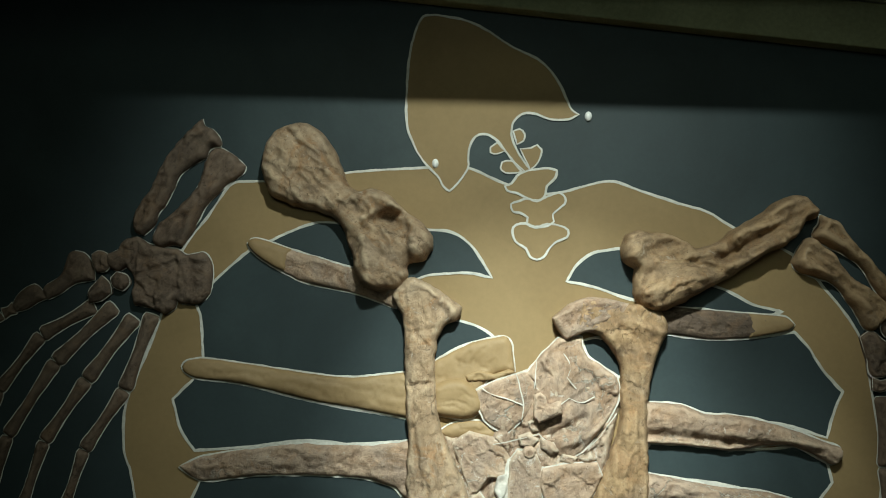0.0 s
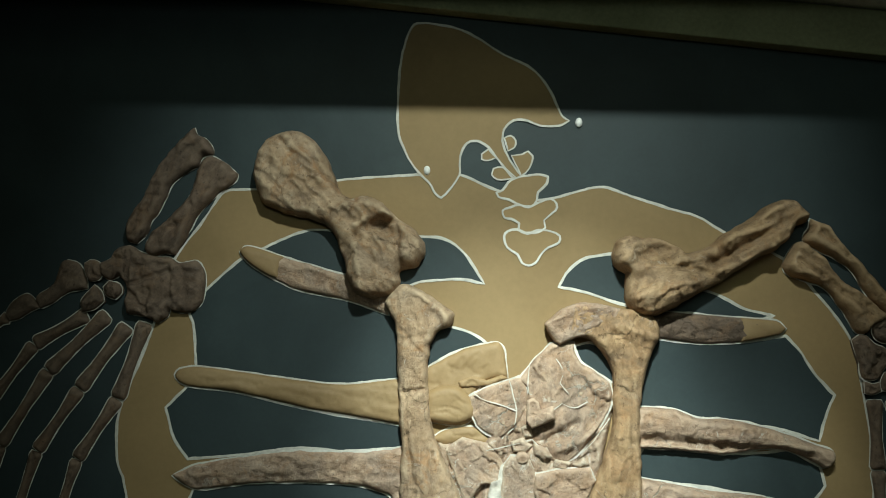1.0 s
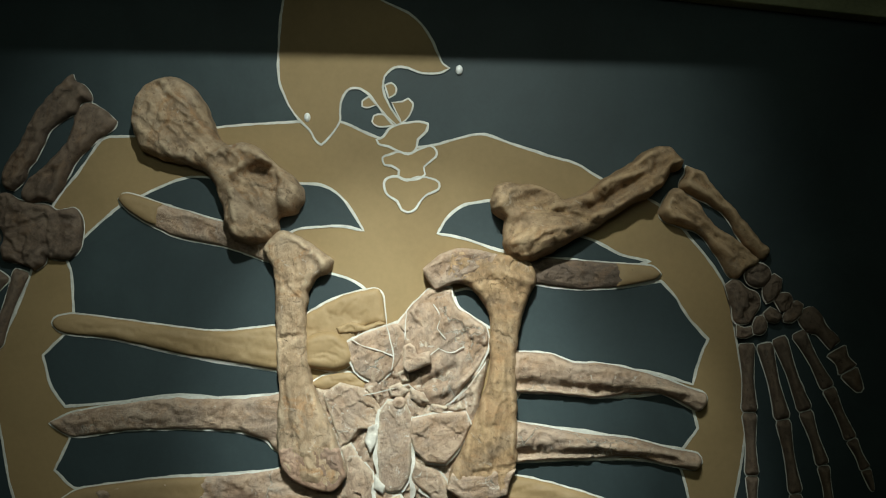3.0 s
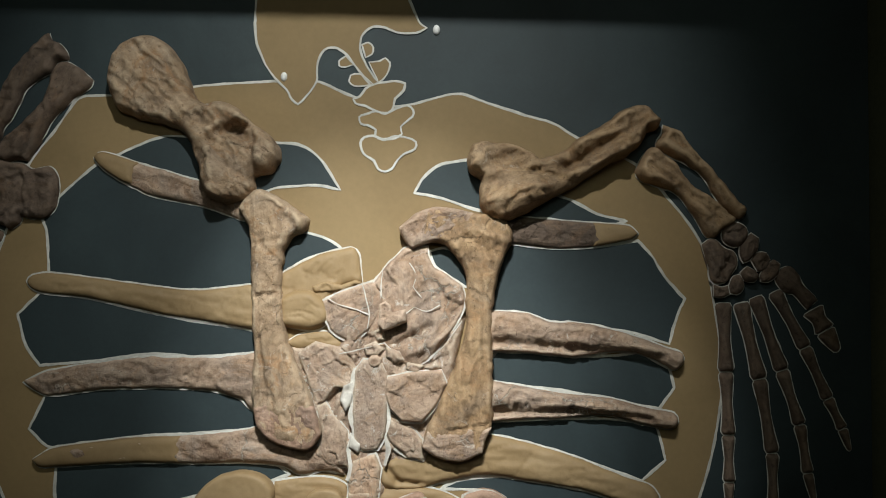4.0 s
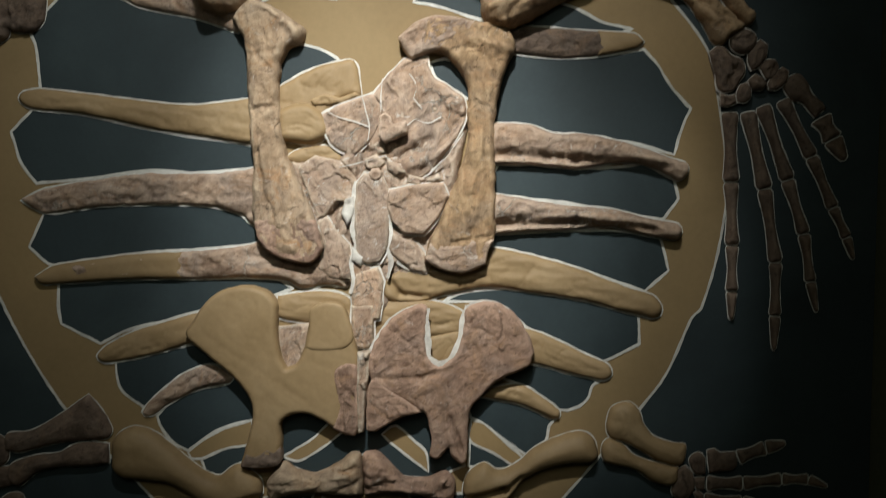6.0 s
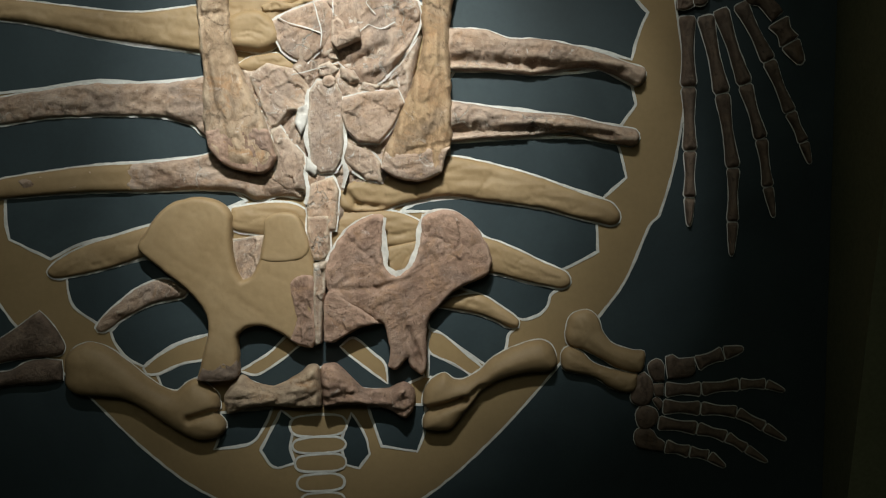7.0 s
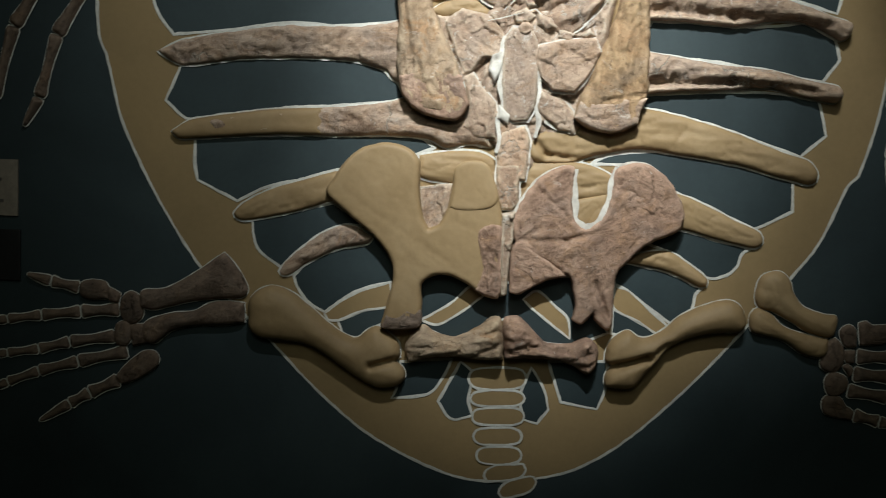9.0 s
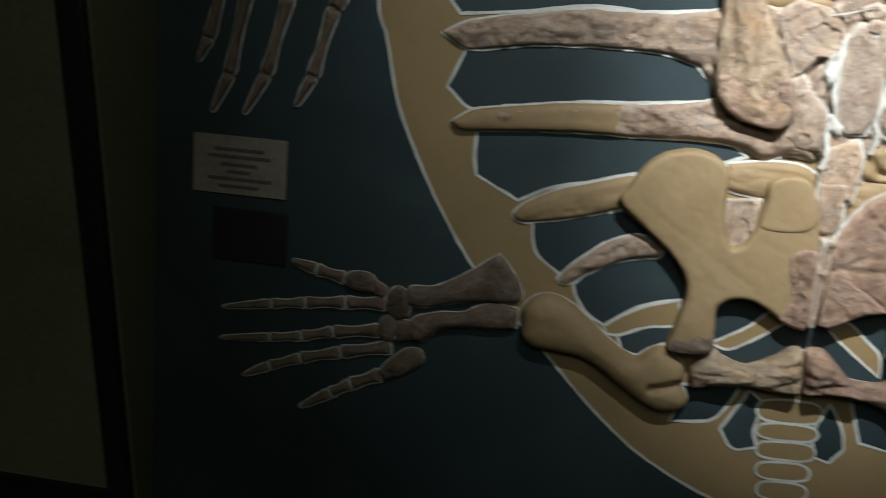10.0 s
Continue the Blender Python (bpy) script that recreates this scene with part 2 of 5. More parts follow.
def line(name, pts, w, width=0.0058, parent=None, closed=True, mat=None, label="", sharp=45.0):
    """A hand-painted line of uneven width with a slightly raised middle."""
    c = spline(pts, closed, 0.008, sharp)
    n, verts, faces = len(c), [], []
    ring = n if closed else n - 1
    for i, q in enumerate(c):
        a, b = (c[i - 1], c[(i + 1) % n]) if closed else (c[max(i - 1, 0)], c[min(i + 1, n - 1)])
        d = (b - a).normalized() if (b - a).length > 1e-7 else Vector((1, 0))
        s = Vector((d.y, -d.x))
        k = width * 0.5 * max(0.12, 1 + (0.9 if mat else 0.5) * noise.noise((q.x * 26, q.y * 26, 3.1)))
        q = q + s * 0.0012 * noise.noise((q.x * 60, q.y * 60, 9.0))
        e1, e2 = q - s * k, q + s * k
        verts += [(e1.x, w, e1.y), (q.x, w + 0.0004, q.y), (e2.x, w, e2.y)]
    for i in range(ring):
        j = (i + 1) % n
        faces += [(3 * i, 3 * i + 1, 3 * j + 1, 3 * j), (3 * i + 1, 3 * i + 2, 3 * j + 2, 3 * j + 1)]
    return part(name, verts, faces, mat or M_LINE, parent, label, True)


def relief(name, pts, h, mat, parent=None, edge=None, lift=0.25, rough=0.10, bumps=(), base=0.002, cell=None, label="", outline=0.0, grain=1.0, streak=0.0, facets=0.0, grooves=0.003, ridges=(), rim=0.0, sharp=80.0):
    """A bone in the round on the panel: its outline swells from a steep edge to the height h; bumps are (u, v, radius, height)."""
    c = spline(pts, True, 0.007, sharp)
    lo, hi = np.min([tuple(q) for q in c], axis=0), np.max([tuple(q) for q in c], axis=0)
    size = hi - lo
    cell = cell or max(0.0036, min(0.0052, math.sqrt(size[0] * size[1]) / 40))
    seed = (pts[0][0] * 7.3 + pts[0][1] * 3.7) % 17
    jag = min(0.004, 0.02 * min(size)) * grain
    c = [q + Vector((noise.noise((q.x * 45, q.y * 45, seed)), noise.noise((q.x * 45, q.y * 45, seed + 5)))) * jag for q in c]
    poly = np.array([tuple(q) for q in c])
    nxt = np.roll(poly, -1, axis=0)
    gx, gy = np.meshgrid(np.arange(lo[0], hi[0], cell), np.arange(lo[1], hi[1], cell * 0.87))
    gx[1::2] += cell / 2
    g = np.stack([gx.ravel(), gy.ravel()], 1)
    g = g + (np.sin(g[:, ::-1] * 913.7 + seed) * cell * 0.18)

    def away(q):
        d = nxt - poly
        t = np.clip(((q[:, None] - poly) * d).sum(2) / np.maximum((d * d).sum(1), 1e-12), 0, 1)
        return np.sqrt((((poly + t[..., None] * d) - q[:, None]) ** 2).sum(2)).min(1)

    def inside(q):
        x, y = q[:, 0:1], q[:, 1:2]
        cross = (poly[:, 1] > y) != (nxt[:, 1] > y)
        with np.errstate(divide="ignore", invalid="ignore"):
            xs = (nxt[:, 0] - poly[:, 0]) * (y - poly[:, 1]) / (nxt[:, 1] - poly[:, 1]) + poly[:, 0]
        return (cross & (x < xs)).sum(1) % 2 == 1

    g = g[inside(g)]
    dist = away(g)
    g, dist = g[dist > cell * 0.45], dist[dist > cell * 0.45]
    widest = float(dist.max()) if len(dist) else 0.01
    R = edge or widest
    n = len(c)
    co, _, fa, orig, *_ = delaunay_2d_cdt([Vector(q) for q in poly] + [Vector(q) for q in g], [], [list(range(n))], 1, 1e-6)
    allq = np.array([tuple(q) for q in co])
    dd = away(allq)
    verts = []
    # the bone's long axis, for grain and furrows that run along it
    mid = allq - allq.mean(0)
    val, vec = np.linalg.eigh(mid.T @ mid)
    ax, ay = vec[:, 1], vec[:, 0]
    for i, (q, d) in enumerate(zip(allq, dd)):
        s = min(d / R, 1.0)
        z = h * (lift + (1 - lift) * math.sqrt(max(0.0, 1 - (1 - s) ** 2)))
        soft = min(1.0, d / 0.012)
        f1 = noise.fractal((q[0] * 14, q[1] * 14, seed), 0.9, 2.1, 4)
        f2 = noise.noise((q[0] * 75, q[1] * 75, seed + 3)) * 0.5 + noise.noise((q[0] * 160, q[1] * 160, seed)) * 0.25
        al, ac = float(q @ ax), float(q @ ay)
        # low swells, then sharp broken creases that run with the bone
        z += grain * (rough * h * 0.55 * f1 * soft + 0.0014 * f2 * soft)
        wob = 0.35 * f1
        for fa_, fc_, am in ((7.0, 17.0, 1.0), (15.0, 33.0, 0.55)):
            k = abs(noise.noise((al * fa_ + wob, ac * fc_ + wob, seed + fa_)))
            z += grain * rough * soft * am * (0.085 * min(k, 0.35) - 0.022 * max(0.0, 1 - k / 0.045))
        if streak:
            z += streak * soft * (noise.noise((al * 9, ac * 42, seed + 1)) + 0.6 * noise.noise((al * 20, ac * 110, seed + 2)))
        gr = abs(noise.noise((al * 8 + 0.3 * f1, ac * 15, seed + 8)))
        if gr < 0.07:
            z -= grooves * grain * soft * (1 - gr / 0.07)
        if facets:
            _, near = noise.voronoi((q[0] * 15 + 0.25 * f1, q[1] * 15 + 0.2 * f2, seed))
            k = near[0]
            lean = (q[0] * 15 - k.x) * math.sin(k.x * 91.7) + (q[1] * 15 - k.y) * math.cos(k.y * 57.3)
            z += facets * soft * (0.9 * math.sin(k.x * 33.1 + k.y * 71.7) + 1.1 * lean)
        for (a0, a1), rw, rh in ridges:
            ex, ey = a1[0] - a0[0], a1[1] - a0[1]
            t = min(1.0, max(0.0, ((q[0] - a0[0]) * ex + (q[1] - a0[1]) * ey) / (ex * ex + ey * ey)))
            dx, dy = q[0] - a0[0] - t * ex + 0.004 * f1, q[1] - a0[1] - t * ey + 0.004 * f2
            z += rh * math.exp(-(dx * dx + dy * dy) / (rw * rw)) * soft
        for bu, bv, br, bh in bumps:
            z += bh * math.exp(-((q[0] - bu) ** 2 + (q[1] - bv) ** 2) / (br * br)) * soft
        verts.append((q[0], base + max(z, 0.001), q[1]))
    faces = [f if turn(co, f) else f[::-1] for f in fa]
    # the side down to the panel
    count = {}
    for f in faces:
        for a, b in zip(f, f[1:] + f[:1]):
            count[(a, b)] = 1
    border = [(a, b) for a, b in count if (b, a) not in count]
    foot = {}
    for a, b in border:
        for k in (a, b):
            if k not in foot:
                foot[k] = len(verts)
                verts.append((verts[k][0], 0.0, verts[k][2]))
    faces += [[b, a, foot[a], foot[b]] for a, b in border]
    ob = part(name, verts, faces, mat, parent, label)
    flow = np.zeros((len(verts), 3))
    flat = np.array([(p[0], p[2]) for p in verts])
    flow[:, 0], flow[:, 1], flow[:, 2] = flat @ ax, flat @ ay, [p[1] for p in verts]
    ob.data.attributes.new("axis", "FLOAT_VECTOR", "POINT").data.foreach_set("vector", flow.ravel())
    if outline:
        line("outline", pts, rim or max(base, 0.0045) + 0.0005, outline, ob, mat=M_PLASTER if rim else None, sharp=sharp)
    return ob


def phalanx(name, a, b, wide, h, mat, parent, taper=1.0, tip=False, outline=0.004):
    """One finger bone from joint a to joint b: waisted, with knobbly ends; a claw-like one narrows to its tip."""
    a, b = Vector(a), Vector(b)
    d = (b - a).normalized()
    s, n = Vector((d.y, -d.x)), (b - a).length
    a, b = a + d * 0.002, b - d * 0.002
    if tip:
        prof = [(0, 0.85), (0.06, 1.0), (0.35, 0.85), (0.7, 0.62), (0.93, 0.4), (1.0, 0.12)]
    else:
        prof = [(0, 0.8), (0.05, 1.0), (0.2, 0.86), (0.5, 0.68), (0.8, 0.86 * taper), (0.95, 1.0 * taper), (1, 0.8 * taper)]
    left = [tuple(a + (b - a) * t - s * wide * k) for t, k in prof]
    right = [tuple(a + (b - a) * t + s * wide * k) for t, k in prof]
    return relief(name, left + right[::-1], h, mat, parent, None, 0.15, 0.12, outline=outline, grain=0.6)


def box(name, lo, hi, mat, kind="structure", label="", category="", parent=None, m=None, bevel=0.0):
    bm = bmesh.new()
    bmesh.ops.create_cube(bm, size=1)
    for v in bm.verts:
        v.co = Vector([lo[i] + (hi[i] - lo[i]) * (v.co[i] + 0.5) for i in range(3)])
    if bevel:
        bmesh.ops.bevel(bm, geom=bm.edges[:], offset=bevel, segments=2, affect="EDGES", profile=0.5)
    me = bpy.data.meshes.new(name)
    bm.to_mesh(me)
    bm.free()
    me.materials.append(mat)
    ob = new(name, me)
    ob.matrix_world = m or Matrix.Identity(4)
    if parent:
        ob.parent = parent
    return tagged(ob, label, category, "", kind)


# ---- the setting ----
LEFT, RIGHT = -1.24, 1.41
panel = box("wall_panel", (LEFT, 0, -0.05), (RIGHT, 0.04, 2.75), M_PANEL, label="dark teal painted exhibit panel leaning back", category="wall", m=PANEL)
panel["at"] = [0.0, 0.0]
floor = box("floor", (-4, -6, -0.1), (4, 1.2, 0), M_FLOOR, label="dark carpeted gallery floor", category="floor")
box("ceiling", (-4, -6, 3.6), (4, 1.2, 3.7), M_CEILING, label="dark painted gallery ceiling", category="ceiling")
box("wall_back", (-4, -6.1, 0), (4, -6, 3.6), M_GREEN, label="plain olive gallery wall", category="wall")
box("wall_west", (-4.1, -6, 0), (-4, 1.2, 3.6), M_GREEN, label="plain olive gallery wall", category="wall")
box("wall_east", (4, -6, 0), (4.1, 1.2, 3.6), M_GREEN, label="plain olive gallery wall", category="wall")
box("wall_north", (-4, 0.95, 0), (4, 1.05, 3.6), M_GREEN, label="plain wall behind the leaning panel", category="wall")
FRONT = -0.07
for side, x0, x1, e0, e1 in (("left", -4, -1.30, LEFT - 0.02, LEFT), ("right", 1.58, 4, RIGHT, RIGHT + 0.02)):
    box("wall_front_" + side, (x0, FRONT - 0.02, 0.06), (x1, FRONT + 0.10, 3.6), M_GREEN, label="olive painted wall beside the exhibit case", category="wall")
    box("baseboard", (x0, FRONT - 0.035, 0), (x1, FRONT - 0.021, 0.10), M_BLACK, label="black skirting board along the olive wall", category="baseboard")
box("reveal_left", (-1.40, FRONT + 0.0, 0), (LEFT - 0.003, 0.94, 3.6), M_GREEN, label="olive side cheek of the exhibit case", category="wall")
box("reveal_right", (RIGHT + 0.003, FRONT + 0.0, 0), (1.58, 0.94, 3.6), M_GREEN, label="olive side cheek of the exhibit case", category="wall")
box("trim_left", (-1.30, FRONT - 0.03, 0), (-1.246, FRONT - 0.001, 3.4), M_BLACK, label="narrow black metal edge strip of the case", category="trim", bevel=0.004)
box("trim_right", (1.52, FRONT - 0.03, 0), (1.58, FRONT - 0.001, 3.4), M_BLACK, label="narrow black metal edge strip of the case", category="trim", bevel=0.004)
# the hood over the case cuts the spotlights off above the skull
box("hood", (-1.40, -0.22, 2.445), (1.58, -0.19, 3.6), M_GREEN, label="olive hood board across the top of the case", category="trim")

# ---- painting on the panel ----
skeleton_painting = panel
body = field("body_silhouette", [(0.065, 1.937), (0.152, 1.903), (0.263, 1.88), (0.409, 1.915), (0.481, 1.895), (0.576, 1.866), (0.644, 1.848), (0.712, 1.81),
    (0.846, 1.752), (0.913, 1.686), (1.006, 1.562), (1.036, 1.424), (1.058, 1.267), (1.052, 1.175), (1.034, 1.068), (1.003, 0.96),
    (0.981, 0.937), (0.926, 0.806), (0.861, 0.716), (0.735, 0.56), (0.625, 0.436), (0.5, 0.319), (0.398, 0.254), (0.306, 0.226),
    (0.194, 0.214), (0.107, 0.224), (-0.001, 0.265), (-0.11, 0.325), (-0.22, 0.415), (-0.316, 0.511), (-0.493, 0.687), (-0.588, 0.826),
    (-0.657, 0.955), (-0.695, 1.045), (-0.726, 1.173), (-0.744, 1.216), (-0.75, 1.311), (-0.734, 1.38), (-0.701, 1.464), (-0.674, 1.548),
    (-0.658, 1.631), (-0.628, 1.716), (-0.569, 1.802), (-0.524, 1.874), (-0.503, 1.886), (-0.314, 1.897), (-0.224, 1.918), (-0.036, 1.935)], 0.0012, M_BODY, panel, "flat tan silhouette of a turtle's body")
line("outline", [(0.065, 1.937), (0.152, 1.903), (0.263, 1.88), (0.409, 1.915), (0.481, 1.895), (0.576, 1.866), (0.644, 1.848), (0.712, 1.81),
    (0.846, 1.752), (0.913, 1.686), (1.006, 1.562), (1.036, 1.424), (1.058, 1.267), (1.052, 1.175), (1.034, 1.068), (1.003, 0.96),
    (0.981, 0.937), (0.926, 0.806), (0.861, 0.716), (0.735, 0.56), (0.625, 0.436), (0.5, 0.319), (0.398, 0.254), (0.306, 0.226),
    (0.194, 0.214), (0.107, 0.224), (-0.001, 0.265), (-0.11, 0.325), (-0.22, 0.415), (-0.316, 0.511), (-0.493, 0.687), (-0.588, 0.826),
    (-0.657, 0.955), (-0.695, 1.045), (-0.726, 1.173), (-0.744, 1.216), (-0.75, 1.311), (-0.734, 1.38), (-0.701, 1.464), (-0.674, 1.548),
    (-0.658, 1.631), (-0.628, 1.716), (-0.569, 1.802), (-0.524, 1.874), (-0.503, 1.886), (-0.314, 1.897), (-0.224, 1.918), (-0.036, 1.935)], 0.0016, 0.006, body)


def opening(pts):
    """A dark opening between two ribs, with its white outline."""
    ob = field("opening", pts, 0.0024, M_PANEL, panel)
    line("outline", pts, 0.0028, 0.0065, ob)


opening([(-0.466, 1.715), (-0.411, 1.744), (-0.302, 1.79), (-0.19, 1.786), (-0.016, 1.782), (0.032, 1.778), (0.074, 1.753), (0.103, 1.717),
    (0.133, 1.67), (0.077, 1.68), (-0.019, 1.672), (-0.053, 1.659), (-0.049, 1.57), (0.06, 1.563), (0.109, 1.549), (0.145, 1.527),
    (0.11, 1.519), (0.042, 1.492), (-0.004, 1.456), (-0.044, 1.437), (-0.092, 1.433), (-0.201, 1.419), (-0.312, 1.425), (-0.451, 1.439),
    (-0.563, 1.45), (-0.575, 1.551), (-0.589, 1.581), (-0.553, 1.632)])
opening([(-0.581, 1.403), (-0.462, 1.391), (-0.281, 1.355), (-0.081, 1.328), (-0.04, 1.32), (-0.038, 1.273), (-0.085, 1.269), (-0.194, 1.26),
    (-0.304, 1.263), (-0.44, 1.243), (-0.571, 1.228), (-0.608, 1.276), (-0.632, 1.349)])
opening([(-0.554, 1.156), (-0.45, 1.172), (-0.293, 1.191), (-0.189, 1.194), (-0.111, 1.181), (-0.064, 1.15), (-0.03, 1.094), (-0.069, 1.092),
    (-0.186, 1.079), (-0.342, 1.066), (-0.526, 1.035), (-0.588, 1.077)])
opening([(-0.517, 0.995), (-0.315, 1.006), (-0.118, 1.013), (-0.001, 1.013), (0.039, 0.99), (-0.051, 0.957), (-0.181, 0.933), (-0.26, 0.91),
    (-0.351, 0.885), (-0.416, 0.851), (-0.51, 0.897), (-0.517, 0.934)])
opening([(-0.38, 0.808), (-0.192, 0.854), (-0.112, 0.805), (-0.164, 0.803), (-0.229, 0.767), (-0.274, 0.726), (-0.307, 0.698), (-0.361, 0.736),
    (-0.375, 0.768)])
opening([(-0.28, 0.682), (-0.248, 0.713), (-0.176, 0.755), (-0.098, 0.782), (-0.018, 0.756), (-0.015, 0.677), (-0.055, 0.675), (-0.133, 0.652),
    (-0.205, 0.6), (-0.245, 0.621), (-0.273, 0.66)])
opening([(-0.174, 0.58), (-0.119, 0.604), (-0.053, 0.625), (-0.013, 0.597), (-0.091, 0.568), (-0.13, 0.539), (-0.159, 0.545)])
opening([(0.313, 1.668), (0.335, 1.707), (0.369, 1.736), (0.405, 1.746), (0.457, 1.75), (0.552, 1.701), (0.69, 1.661), (0.754, 1.629),
    (0.827, 1.613), (0.715, 1.578), (0.554, 1.613), (0.459, 1.632), (0.377, 1.657)])
opening([(0.541, 1.551), (0.635, 1.544), (0.755, 1.549), (0.854, 1.566), (0.887, 1.531), (0.921, 1.479), (0.967, 1.43), (0.947, 1.381),
    (0.931, 1.321), (0.823, 1.349), (0.691, 1.357), (0.584, 1.372), (0.511, 1.376), (0.477, 1.401), (0.475, 1.535)])
opening([(0.354, 1.527), (0.387, 1.536), (0.428, 1.527), (0.463, 1.461), (0.443, 1.443), (0.395, 1.472), (0.368, 1.491)])
opening([(0.52, 1.291), (0.621, 1.292), (0.728, 1.286), (0.809, 1.291), (0.902, 1.307), (0.93, 1.265), (0.944, 1.218), (0.908, 1.168),
    (0.811, 1.181), (0.677, 1.204), (0.529, 1.217), (0.488, 1.239)])
opening([(0.512, 1.126), (0.652, 1.136), (0.785, 1.14), (0.893, 1.13), (0.906, 1.117), (0.924, 1.048), (0.869, 0.999), (0.761, 1.033),
    (0.64, 1.063), (0.506, 1.085)])
opening([(0.396, 0.967), (0.44, 0.988), (0.569, 0.999), (0.711, 0.978), (0.827, 0.951), (0.856, 0.943), (0.86, 0.874), (0.796, 0.84),
    (0.758, 0.825), (0.606, 0.897), (0.532, 0.959)])
opening([(0.61, 0.826), (0.682, 0.803), (0.773, 0.787), (0.751, 0.773), (0.743, 0.747), (0.719, 0.722), (0.674, 0.715), (0.607, 0.761),
    (0.528, 0.79)])
opening([(0.471, 0.755), (0.544, 0.736), (0.603, 0.718), (0.67, 0.693), (0.651, 0.677), (0.642, 0.638), (0.596, 0.606), (0.549, 0.637),
    (0.495, 0.679), (0.465, 0.692), (0.453, 0.735)])
opening([(0.464, 0.637), (0.565, 0.582), (0.54, 0.561), (0.461, 0.577)])
opening([(-0.052, 0.576), (0.017, 0.678), (0.062, 0.706), (0.128, 0.709), (0.194, 0.685), (0.227, 0.687), (0.285, 0.702), (0.363, 0.705),
    (0.433, 0.616), (0.454, 0.577), (0.371, 0.547), (0.278, 0.557), (0.211, 0.6), (0.146, 0.571), (0.095, 0.546), (0.028, 0.57)])
opening([(0.067, 0.4), (0.088, 0.368), (0.108, 0.358), (0.148, 0.37), (0.137, 0.41), (0.15, 0.471), (0.116, 0.496)])
opening([(0.313, 0.438), (0.325, 0.392), (0.3, 0.357), (0.267, 0.366), (0.258, 0.422), (0.281, 0.49)])
opening([(-0.025, 0.49), (0.096, 0.502), (0.078, 0.461), (0.043, 0.417), (-0.043, 0.402), (-0.033, 0.423)])
opening([(0.343, 0.439), (0.353, 0.41), (0.437, 0.397), (0.454, 0.444), (0.457, 0.511), (0.412, 0.509), (0.32, 0.505)])
opening([(0.137, 1.314), (0.191, 1.296), (0.186, 1.269), (0.158, 1.275)])


def painted(name, pts, label="", width=0.0055):
    ob = field(name, pts, 0.0036, M_BODY, panel, label, 85.0)
    line("outline", pts, 0.0040, width, ob, sharp=85.0)
    return ob


painted("skull_silhouette", [(-0.051, 2.317), (0.013, 2.313), (0.077, 2.295), (0.162, 2.244), (0.233, 2.209), (0.275, 2.165), (0.302, 2.112), (0.315, 2.088),
    (0.332, 2.077), (0.306, 2.064), (0.264, 2.063), (0.223, 2.077), (0.195, 2.075), (0.172, 2.052), (0.171, 2.014), (0.188, 1.977),
    (0.216, 1.938), (0.199, 1.931), (0.171, 1.962), (0.135, 2.006), (0.107, 2.022), (0.082, 2.016), (0.066, 1.983), (0.065, 1.937),
    (0.044, 1.902), (0.032, 1.887), (0.022, 1.879), (0.007, 1.89), (-0.008, 1.915), (-0.036, 1.941), (-0.061, 1.975), (-0.083, 2.021),
    (-0.091, 2.063), (-0.092, 2.141), (-0.087, 2.227), (-0.071, 2.292)], "flat tan silhouette of a beaked skull", 0.0055)
painted("neck_bone", [(0.173, 2.031), (0.189, 2.037), (0.202, 2.025), (0.198, 2.008), (0.183, 1.999)], "", 0.004)
painted("neck_bone", [(0.191, 1.988), (0.218, 1.991), (0.232, 1.999), (0.243, 1.988), (0.24, 1.964), (0.226, 1.944), (0.217, 1.938)], "", 0.004)
painted("neck_bone", [(0.154, 1.981), (0.136, 1.974), (0.119, 1.977), (0.119, 1.989), (0.135, 2.002)], "", 0.004)
painted("neck_bone", [(0.171, 1.958), (0.148, 1.954), (0.144, 1.939), (0.158, 1.928), (0.186, 1.928), (0.203, 1.934)], "", 0.004)
painted("neck_vertebra", [(0.156, 1.895), (0.173, 1.902), (0.186, 1.921), (0.213, 1.935), (0.233, 1.939), (0.261, 1.942), (0.282, 1.937), (0.279, 1.919),
    (0.259, 1.898), (0.256, 1.877), (0.243, 1.863), (0.215, 1.866), (0.187, 1.879), (0.162, 1.884)])
painted("neck_vertebra", [(0.173, 1.851), (0.188, 1.858), (0.211, 1.866), (0.236, 1.86), (0.26, 1.873), (0.29, 1.882), (0.304, 1.871), (0.302, 1.855),
    (0.275, 1.829), (0.278, 1.812), (0.262, 1.801), (0.231, 1.797), (0.213, 1.805), (0.214, 1.82), (0.195, 1.831), (0.178, 1.833)])
painted("neck_vertebra", [(0.178, 1.787), (0.187, 1.801), (0.21, 1.805), (0.235, 1.796), (0.262, 1.805), (0.292, 1.803), (0.313, 1.792), (0.311, 1.775),
    (0.286, 1.763), (0.269, 1.746), (0.256, 1.725), (0.24, 1.718), (0.223, 1.724), (0.212, 1.744), (0.187, 1.76)])
for ring in (
    [(-0.205, 0.596), (-0.172, 0.624), (-0.12, 0.653), (-0.055, 0.675), (-0.053, 0.622), (-0.119, 0.606), (-0.171, 0.582), (-0.198, 0.583)],
    [(0.466, 0.686), (0.495, 0.678), (0.549, 0.634), (0.59, 0.599), (0.571, 0.579), (0.524, 0.607), (0.464, 0.637)],
    [(0.021, 0.59), (0.091, 0.635), (0.136, 0.676), (0.169, 0.658), (0.118, 0.616), (0.06, 0.581)],
    [(0.255, 0.648), (0.287, 0.669), (0.334, 0.632), (0.361, 0.606), (0.367, 0.56), (0.323, 0.592), (0.275, 0.629)],
):
    painted("belly_rib", ring)
